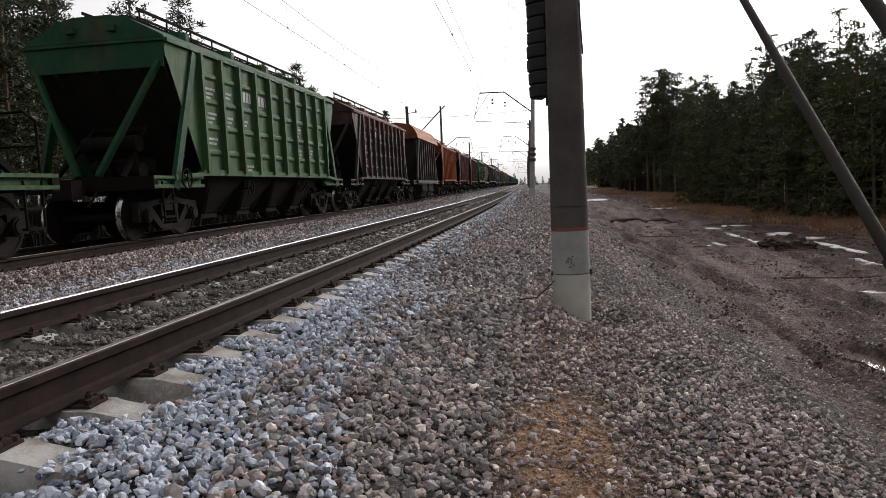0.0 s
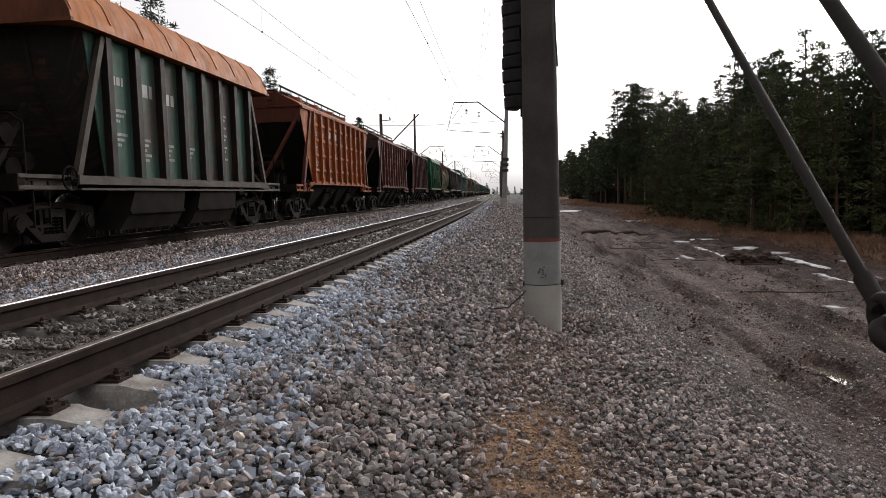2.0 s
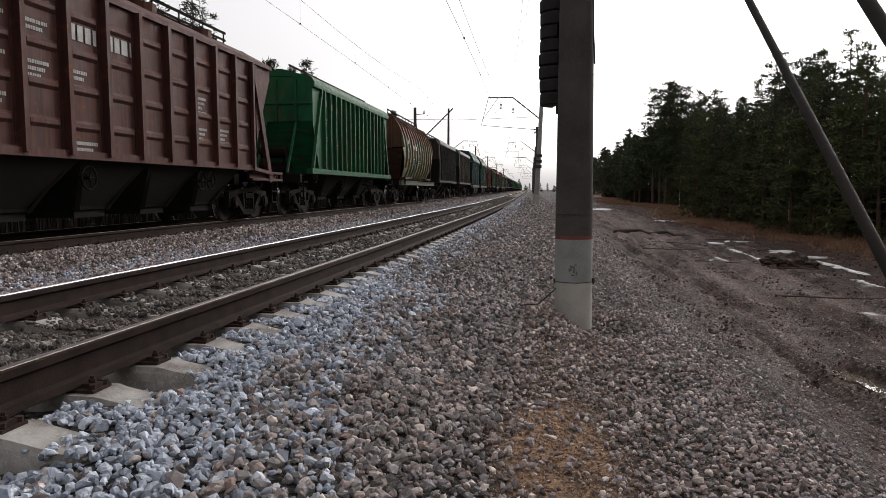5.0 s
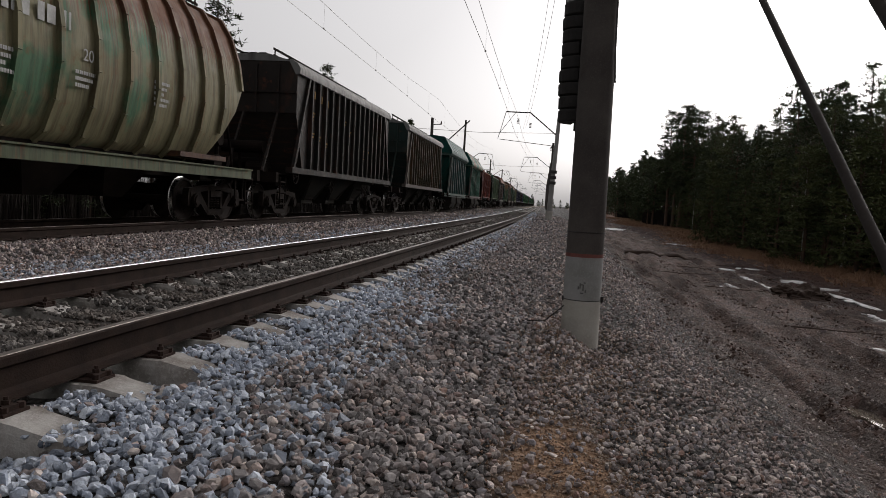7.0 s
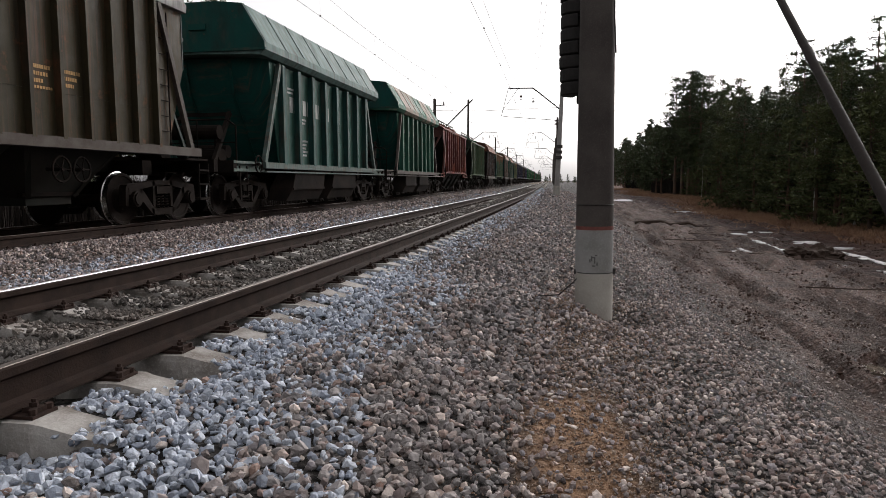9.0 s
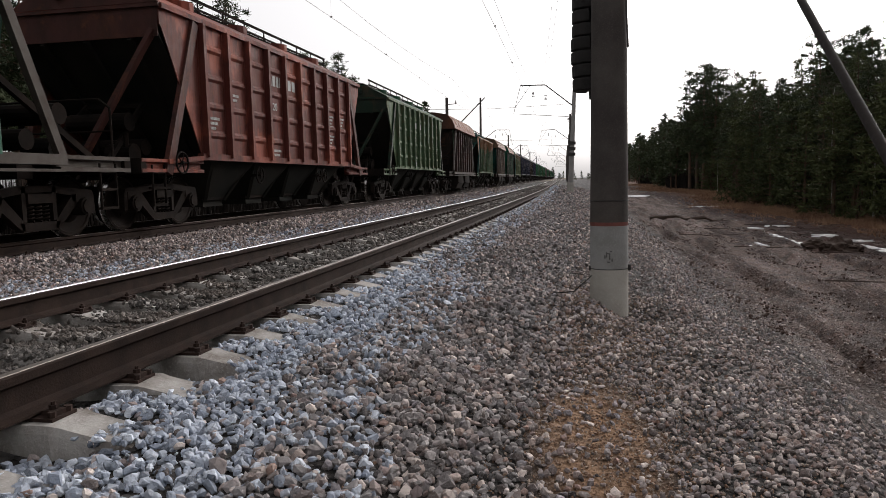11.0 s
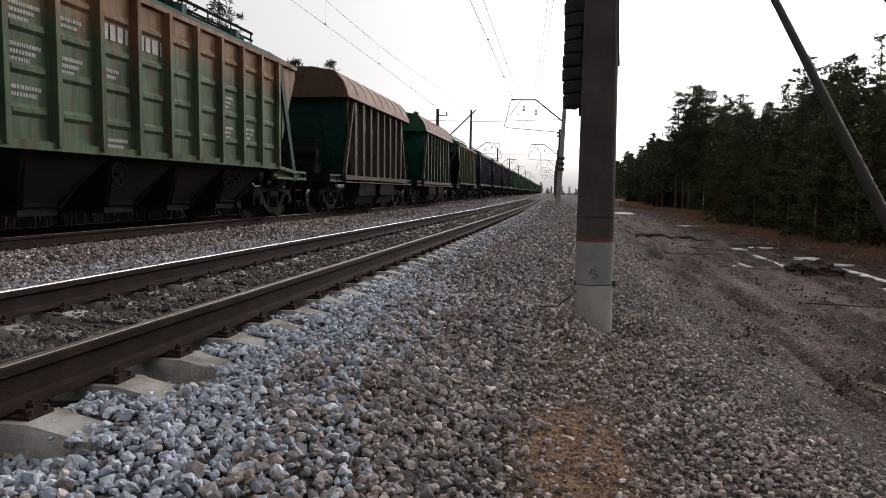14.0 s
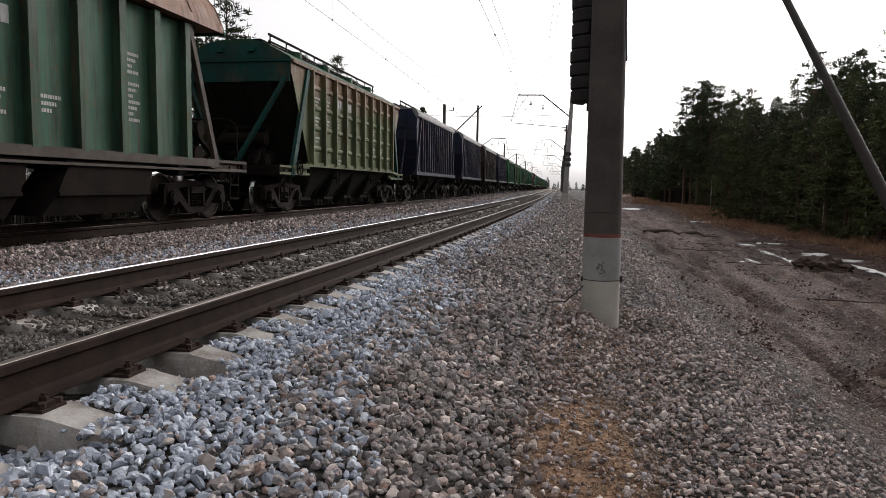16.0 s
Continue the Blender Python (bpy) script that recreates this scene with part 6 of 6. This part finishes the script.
def wires():
    """Contact and carrying wires of both tracks with their droppers, and the feeders on the masts."""
    def run(x, heights, r, label, name="overhead_wire"):
        s = Shape()
        ys = [6 * k for k in range(-4, 60)]
        pts = [(x + bend(y) + (zigzag(y) if x < 0 else 0.0), y, heights(y)) for y in ys]
        s.pipe(pts, r, 5)
        tagged(part(name, s, WIRE), label, "wire", "overhead wires", "structure")
    def sag(y, z, d):
        u = ((y - 5.0) / 48.0) % 1.0
        return z - d * 4 * u * (1 - u)
    def zigzag(y):
        """Sideways lean of the wires from mast to mast."""
        return 0.35 * (1 - 2 * abs(((y - 5.0) / 96.0 % 1.0) * 2 - 1)) * -1
    for x, z0 in ((NEAR_X, 6.0), (FAR_X, 6.7)):
        run(x, lambda y: z0, 0.009, "copper contact wire over the track")
        run(x, lambda y: sag(y, z0 + 1.75, 0.9), 0.009, "sagging carrying wire over the track")
        s = Shape()
        for k in range(-2, 34):
            y = 5.0 + 8 * k + 4
            b = x + bend(y) + zigzag(y)
            s.tube((b, y, z0), (b, y, sag(y, z0 + 1.75, 0.9)), 0.003, n=4)
            s.box(b - 0.03, b + 0.03, y - 0.03, y + 0.03, z0 - 0.01, z0 + 0.04)
        tagged(part("dropper", s, WIRE), "thin vertical droppers of the overhead line", "wire", "overhead wires", "structure")
    # wires drawn aside from the near track to the mast with the weights
    for dx, dz in ((0.0, 0.0), (0.22, 0.12)):
        pts = [(2.35 + dx - 0.0575 * (y - 7.0) + bend(y), y, 7.55 + dz - 0.004 * (y - 7.0)) for y in range(7, 64, 4)]
        tagged(part("anchor_wire", Shape().pipe(pts, 0.008, 5), WIRE), "tensioned wire drawn aside to the mast with the weights", "wire", "overhead wires", "structure")
    run(2.3, lambda y: sag(y, 9.3, 0.7), 0.008, "feeder wire strung along the masts")
    for y in (55.0, 103.0):
        tagged(part("cross_wire", Shape().pipe([(-10.4 + bend(y), y, 6.3), (-4 + bend(y), y, 6.12), (2.0 + bend(y), y, 6.25)], 0.016, 5), WIRE), "cross wire strung between the masts", "wire", "overhead wires", "structure")


wires()


def earth_cable():
    s = Shape().pipe([(2.36, 6.86, -0.16), (2.28, 6.82, -0.24), (2.14, 6.75, -0.36), (1.98, 6.72, -0.37), (1.86, 6.76, -0.40), (1.7, 6.9, -0.38), (1.5, 7.3, -0.37)], 0.006, 6)
    tagged(part("earth_cable", s, WEIGHT_IRON), "black earthing cable bent from the mast into the ballast", "cable")


earth_cable()


# ---- woods ----
def pine_meshes(seed, height, spread, bare, fine):
    """Trunk with limbs, and a crown of many needle tufts in uneven whorls."""
    rnd = random.Random(seed)
    trunk, crown = Shape(), Shape()
    lean = (rnd.uniform(-0.25, 0.25), rnd.uniform(-0.25, 0.25))
    def axis(z):
        u = z / height
        return Vector((lean[0] * u * u + 0.08 * math.sin(3 * u + seed), lean[1] * u * u, z))
    r0 = 0.012 * height + 0.03
    trunk.loft([[axis(z) + Vector((r * math.cos(2 * math.pi * i / 7), r * math.sin(2 * math.pi * i / 7), 0)) for i in range(7)]
                for z, r in [(height * k / 8, r0 * (1 - 0.9 * k / 8)) for k in range(9)]])
    z = height * bare
    def tuft(p, size, way):
        for _ in range(9 if fine else 4):
            d = (Vector((rnd.gauss(0, 1), rnd.gauss(0, 1), rnd.gauss(0.2, 0.6))).normalized() + way * 0.6).normalized()
            s = d.orthogonal().normalized() * size * (rnd.uniform(0.12, 0.20) if fine else rnd.uniform(0.2, 0.34))
            s.rotate(Matrix.Rotation(rnd.uniform(0, 6.28), 3, d))
            b = d * size * rnd.uniform(0.7, 1.35)
            p0 = p + Vector((rnd.gauss(0, 0.12), rnd.gauss(0, 0.12), rnd.gauss(0, 0.07)))
            crown.add([p0 - s, p0 + s, p0 + b], [(0, 1, 2)])
    while z < height * 0.985:
        u = (z - height * bare) / (height * (1 - bare))
        reach = spread * ((0.55 + 0.45 * min(1, u * 4)) * (1 - u) ** 0.75 + 0.09)
        for k in range(rnd.choice((5, 6, 6, 7))):
            if rnd.random() < 0.12:
                continue
            a = rnd.uniform(0, 2 * math.pi)
            ln = reach * rnd.uniform(0.55, 1.15)
            rise = rnd.uniform(-0.15, 0.18) + 0.4 * u * u
            way = Vector((math.cos(a), math.sin(a), rise)).normalized()
            base = axis(z)
            if ln > 0.9:
                trunk.tube(base, base + way * ln * 0.9, 0.028, 0.008, n=3)
            n = max(2, int(ln / (0.24 if fine else 0.36)))
            for i in range(n):
                f = 0.28 + 0.72 * (i + 0.6) / n
                p = base + way * ln * f + Vector((rnd.gauss(0, 0.13), rnd.gauss(0, 0.13), rnd.gauss(0, 0.06)))
                tuft(p, (0.20 if fine else 0.34) + 0.10 * rnd.random(), way)
        z += rnd.uniform(0.27, 0.46)
    for _ in range(8):
        zz = height * rnd.uniform(0.12, bare)
        a = rnd.uniform(0, 6.28)
        trunk.tube(axis(zz), axis(zz) + Vector((math.cos(a), math.sin(a), rnd.uniform(-0.3, 0.3))) * rnd.uniform(0.4, 1.2), 0.018, 0.003, n=4)
    tm = trunk.mesh("trunk")
    cm = bpy.data.meshes.new("crown")
    cm.from_pydata([tuple(p) for p in crown.v], [], crown.f)
    cm.shade_flat()
    return tm, cm


def birch_meshes(seed, height):
    rnd = random.Random(seed)
    trunk, twigs = Shape(), Shape()
    kink = [Vector((rnd.uniform(-0.13, 0.13) * k / 6, rnd.uniform(-0.13, 0.13) * k / 6, height * k / 7)) for k in range(8)]
    for i, (a, b) in enumerate(zip(kink, kink[1:])):
        trunk.tube(a, b, 0.085 * (1 - i / 7.6), 0.085 * (1 - (i + 1) / 7.6), n=7)
    for _ in range(46):
        u = rnd.uniform(0.3, 1.0)
        k = min(6, int(u * 7))
        p = kink[k].lerp(kink[k + 1], u * 7 - k)
        a = rnd.uniform(0, 6.28)
        ln = (1.25 - u) * rnd.uniform(1.0, 2.4)
        way = Vector((math.cos(a) * 0.55, math.sin(a) * 0.55, 0.8)).normalized()
        q = p + way * ln
        twigs.tube(p, q, 0.016, 0.005, n=3)
        for _ in range(7):
            f = rnd.uniform(0.25, 1.0)
            s = p.lerp(q, f)
            e = s + (way + Vector((rnd.gauss(0, 0.6), rnd.gauss(0, 0.6), rnd.gauss(-0.1, 0.4)))).normalized() * rnd.uniform(0.3, 0.9)
            twigs.tube(s, e, 0.007, 0.003, n=3)
    return trunk.mesh("trunk"), twigs.mesh("twig_crown")


SIZES = [(1, 12.5, 2.3, 0.30), (2, 11.0, 2.5, 0.22), (3, 13.5, 2.2, 0.40), (4, 9.5, 2.2, 0.12), (5, 12.0, 2.7, 0.34), (6, 10.5, 1.9, 0.25), (7, 6.0, 1.7, 0.05)]
PINES = [pine_meshes(*k, True) for k in SIZES]
FAR_PINES = [pine_meshes(*k, False) for k in SIZES]
BIRCHES = [birch_meshes(1, 9.0), birch_meshes(2, 10.5), birch_meshes(3, 8.0)]


FAR_WOOD = []


def tree(x, y, which, scale, turn, light=False):
    """A pine, or with which below zero a bare birch; far pines and unseen ones behind are kept for the joined wood."""
    z = float(ground_z(x, y)) - 0.05
    place = pose(x, y, z, random.uniform(-1.5, 1.5), random.uniform(-1.5, 1.5), turn) @ Matrix.Scale(scale, 4)
    if which >= 0 and not 4 < y < 85:
        FAR_WOOD.append((which, place))
        return
    root = new("pine_tree" if which >= 0 else "birch_tree")
    root.matrix_basis = place
    if which >= 0:
        tm, cm = PINES[which]
        part("trunk", tm, BARK, root)
        part("crown", cm, NEEDLE_LIGHT if light else NEEDLE, root)
        tagged(root, "tall dark green pine with bare lower trunk" if which < 6 else "young bushy green pine at the wood's edge", "tree", "pines of the wood")
    else:
        tm, cm = BIRCHES[-which - 1]
        part("trunk", tm, BIRCH, root)
        part("twig_crown", cm, TWIG, root)
        tagged(root, "bare leafless birch with a thin white trunk among pines", "tree", "birches of the wood")


def plant_woods():
    rnd = random.Random(21)
    # right-hand wood: its edge draws towards the line in the distance
    def edge(y):
        return 13.8 + 1.3 * math.sin(y * 0.11) + 0.7 * math.sin(y * 0.31 + 1) + (0.9 if y > 60 else 0) 
    y = 15.0
    while y < 430:
        gap = 0.85 + y * 0.013
        for row in range(7 if y < 44 else 5 if y < 110 else 2):
            if rnd.random() < 0.1:
                continue
            x = edge(y) + row * 1.9 + rnd.uniform(-0.8, 0.8)
            w = rnd.choice((0, 1, 2, 3, 4, 5, 0, 4))
            tall = 0.53 if y < 26 else 0.58 if y < 36 else 0.67 if y < 62 else 0.78 if y < 110 else 0.9
            tree(x, y + rnd.uniform(-0.9, 0.9), w, tall * rnd.uniform(0.78, 1.12) * (1.0 + 0.03 * row), rnd.uniform(0, 360), rnd.random() < 0.35)
        if rnd.random() < 0.4:
            tree(edge(y) - 0.7 + rnd.uniform(-0.5, 0.8), y, 6, rnd.uniform(0.5, 0.9), rnd.uniform(0, 360), True)
        if rnd.random() < 0.18 and y < 110:
            tree(edge(y) - 0.6 + rnd.uniform(-0.5, 1.0), y + 0.5, -rnd.choice((1, 2, 3)), rnd.uniform(0.5, 0.85), rnd.uniform(0, 360))
        y += gap * rnd.uniform(1.0, 1.7) * (1 if y < 150 else 2)
    # a group of taller pines in the right-hand wood
    for x, y, w, k in ((14.2, 78.0, 0, 1.06), (15.0, 80.5, 2, 1.0), (14.4, 83.2, 4, 1.1), (15.6, 82.0, 0, 1.08), (14.9, 76.4, 5, 1.2), (13.8, 84.5, 2, 1.0), (15.9, 77.4, 4, 1.05)):
        tree(x, y, w, k, 70 * y)
    # left-hand wood beyond the train
    y = 12.0
    while y < 330:
        for row in range(4 if y < 50 else 2):
            x = -21.0 - 2.6 * row + rnd.uniform(-1.3, 1.3) + bend(y)
            if rnd.random() < 0.25:
                continue
            if row == 0 and rnd.random() < 0.7:
                tree(x + 1.4, y + 0.6, 6, rnd.uniform(0.6, 0.95), rnd.uniform(0, 360))
            birch = rnd.random() < (0.4 if row == 0 else 0.15)
            tree(x, y + rnd.uniform(-1, 1), -rnd.choice((1, 2, 3)) if birch else rnd.choice((0, 1, 2, 4, 5)), rnd.uniform(0.95, 1.25), rnd.uniform(0, 360))
        y += ((1.5 if y < 45 else 2.4) + y * 0.016) * rnd.uniform(0.9, 1.5) * (1 if y < 150 else 1.6)
    # unseen pines added beside and behind the path, to block low sky light
    for k in range(26):
        y = -62 + 3 * k
        tree(14.6 + rnd.uniform(-1, 2.5), y, rnd.choice((0, 1, 2, 4)), rnd.uniform(0.7, 1.0), rnd.uniform(0, 360))
        tree(-20.5 + rnd.uniform(-2, 1), y - 1.5, rnd.choice((0, 1, 2, 4)), rnd.uniform(0.9, 1.2), rnd.uniform(0, 360))
    # far end of the straight
    for k in range(80):
        x = rnd.uniform(-75, 50)
        tree(x, rnd.uniform(430, 520), rnd.choice((3, 6, 1, 3)), rnd.uniform(0.45, 0.75), rnd.uniform(0, 360))


plant_woods()


def far_wood():
    """The pines too far off to tell apart and the unseen ones behind, joined into one piece."""
    verts, faces, kinds, start = [], [], [], 0
    flat = []
    for tm, cm in FAR_PINES:
        two = []
        for me in (tm, cm):
            v = np.empty(len(me.vertices) * 3)
            me.vertices.foreach_get("co", v)
            two.append((v.reshape(-1, 3), [tuple(p.vertices) for p in me.polygons]))
        flat.append(two)
    for which, place in FAR_WOOD:
        m = np.array(place)
        for k, (v, f) in enumerate(flat[which]):
            verts.append(v @ m[:3, :3].T + m[:3, 3])
            faces += [tuple(i + start for i in q) for q in f]
            kinds += [k] * len(f)
            start += len(v)
    me = bpy.data.meshes.new("distant_pines")
    me.from_pydata(np.concatenate(verts).tolist(), [], faces)
    me.materials.append(BARK)
    me.materials.append(NEEDLE)
    me.polygons.foreach_set("material_index", kinds)
    tagged(new("distant_pines", me), "distant dark pine wood along the line, with unseen sky-blocking pines behind", "wood", kind="stuff")


far_wood()


def blades(name, spots, lo, hi, width, material, label, seed, n=7, category="grass"):
    """Tufts of thin upright blades."""
    rng = np.random.default_rng(seed)
    m = len(spots) * n
    base = np.repeat(spots, n, axis=0) + np.concatenate([rng.normal(0, 0.07, (m, 2)), np.zeros((m, 1))], 1)
    tip = base + np.concatenate([rng.normal(0, 0.16, (m, 2)), rng.uniform(lo, hi, (m, 1))], 1)
    a = rng.uniform(0, 6.28, m)
    side = np.stack([np.cos(a), np.sin(a), np.zeros(m)], 1) * width
    v = np.stack([base - side, base + side, tip], 1).reshape(-1, 3)
    me = bpy.data.meshes.new(name)
    me.from_pydata(v.tolist(), [], np.arange(3 * m).reshape(-1, 3).tolist())
    me.materials.append(material)
    tagged(new(name, me), label, category, kind="stuff")


def verge():
    rng = np.random.default_rng(31)
    n = 7000
    y = 16 + 130 * rng.uniform(0, 1, n) ** 1.4
    x = 12.2 + rng.normal(0, 1.0, n) + 1.3 * np.sin(y * 0.11)
    blades("dry_grass", np.stack([x, y, ground_z(x, y)], 1), 0.06, 0.26, 0.014, DRY_GRASS, "matted dry brown grass along the wood's edge", 32)
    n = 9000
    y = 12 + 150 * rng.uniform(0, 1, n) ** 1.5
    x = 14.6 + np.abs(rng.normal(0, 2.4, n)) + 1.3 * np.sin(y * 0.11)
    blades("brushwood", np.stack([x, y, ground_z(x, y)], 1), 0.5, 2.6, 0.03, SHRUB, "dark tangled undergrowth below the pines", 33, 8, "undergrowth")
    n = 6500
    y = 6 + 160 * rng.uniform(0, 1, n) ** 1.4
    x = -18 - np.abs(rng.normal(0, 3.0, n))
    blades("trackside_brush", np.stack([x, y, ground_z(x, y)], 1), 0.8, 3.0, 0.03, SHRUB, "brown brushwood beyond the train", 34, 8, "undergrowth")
    n = 2200
    y = 4 + 70 * rng.uniform(0, 1, n) ** 1.3
    x = rng.uniform(-15, -9.6, n)
    blades("bank_grass", np.stack([x, y, ground_z(x, y)], 1), 0.1, 0.35, 0.015, DRY_GRASS, "dry brown grass on the bank beyond the train", 35)


verge()


def clod(x, y, r, seed):
    rnd = random.Random(seed)
    bm = bmesh.new()
    bmesh.ops.create_icosphere(bm, subdivisions=3, radius=1)
    for v in bm.verts:
        k = 1 + 0.55 * noise.noise(v.co * 2.2 + Vector((seed, 0, 0))) + 0.35 * noise.noise(v.co * 5.5 + Vector((0, seed, 0)))
        v.co = Vector((v.co.x * r * 1.5 * k, v.co.y * r * k, v.co.z * r * 0.85 * k))
    me = bpy.data.meshes.new("earth_clod")
    bm.to_mesh(me)
    bm.free()
    ob = part("earth_clod", me, CLOD)
    ob.location = (x, y, float(ground_z(x, y)) + r * 0.2)
    tagged(ob, "rough clod of wet dark earth on the muddy road", "clod", "clods on the road")


for k, (x, y, r) in enumerate(((8.25, 18.5, 0.26), (7.85, 18.9, 0.2), (8.05, 18.2, 0.2), (8.5, 18.35, 0.15), (10.2, 20.2, 0.14))):
    clod(x, y, r, k)


def branch_litter():
    rnd = random.Random(41)
    for k in range(10):
        x, y = rnd.uniform(4.3, 9.5), rnd.uniform(8, 30)
        s, a = Shape(), rnd.uniform(-0.6, 0.6)
        p = Vector((0, 0, 0.02))
        for i in range(4):
            q = p + Vector((math.cos(a), math.sin(a), rnd.uniform(-0.02, 0.05))) * rnd.uniform(0.2, 0.5)
            s.tube(p, q, 0.014 - 0.002 * i, 0.012 - 0.002 * i, n=5)
            if rnd.random() < 0.7:
                b = a + rnd.choice((-0.8, 0.8))
                s.tube(q, q + Vector((math.cos(b), math.sin(b), 0.15)) * 0.3, 0.007, 0.003, n=4)
            p, a = q, a + rnd.uniform(-0.4, 0.4)
        ob = part("fallen_branch", s, TWIG)
        ob.location = (x, y, float(ground_z(x, y)))
        tagged(ob, "thin dark fallen branch lying on the muddy road", "branch", "branches on the road")


branch_litter()


def fallen_log():
    """A dark log half sunk in the mud across the road."""
    rings, n = [], 10
    for k in range(9):
        u = k / 8
        x, y, r = 5.0 + 2.9 * u, 32.2 - 0.7 * u + 0.1 * math.sin(5 * u), 0.11 - 0.04 * u
        z = float(ground_z(x, y)) + 0.04
        rings.append([(x, y + r * math.cos(2 * math.pi * i / n) * (1 + 0.15 * math.sin(3 * i + k)), z + r * math.sin(2 * math.pi * i / n)) for i in range(n)])
    tagged(part("fallen_log", smooth_angle(Shape().loft(rings).mesh("fallen_log"), 50), CLOD), "dark wet log lying across the muddy road", "log")


fallen_log()


# ---- what moves: the train, and the wheels that roll under it ----
SPEED, WHEEL_R = 15.68, 0.476


def motions():
    times = [1.0 * k for k in range(17)]
    spin = [16.0 * k / 368 for k in range(369)]
    for start, root, wheelsets in TRAIN:
        rows = []
        for t in times:
            y = start - SPEED * t
            turn = heading(y)
            rows.append((t, pose(FAR_X + bend(y), y, FAR_DZ, 0, 0, turn)))
        walk(root, rows)
        if start < 330:
            for place, ob in wheelsets:
                walk(ob, [(t, pose(*place, math.degrees(SPEED * t / WHEEL_R), 0, 0)) for t in spin])


motions()
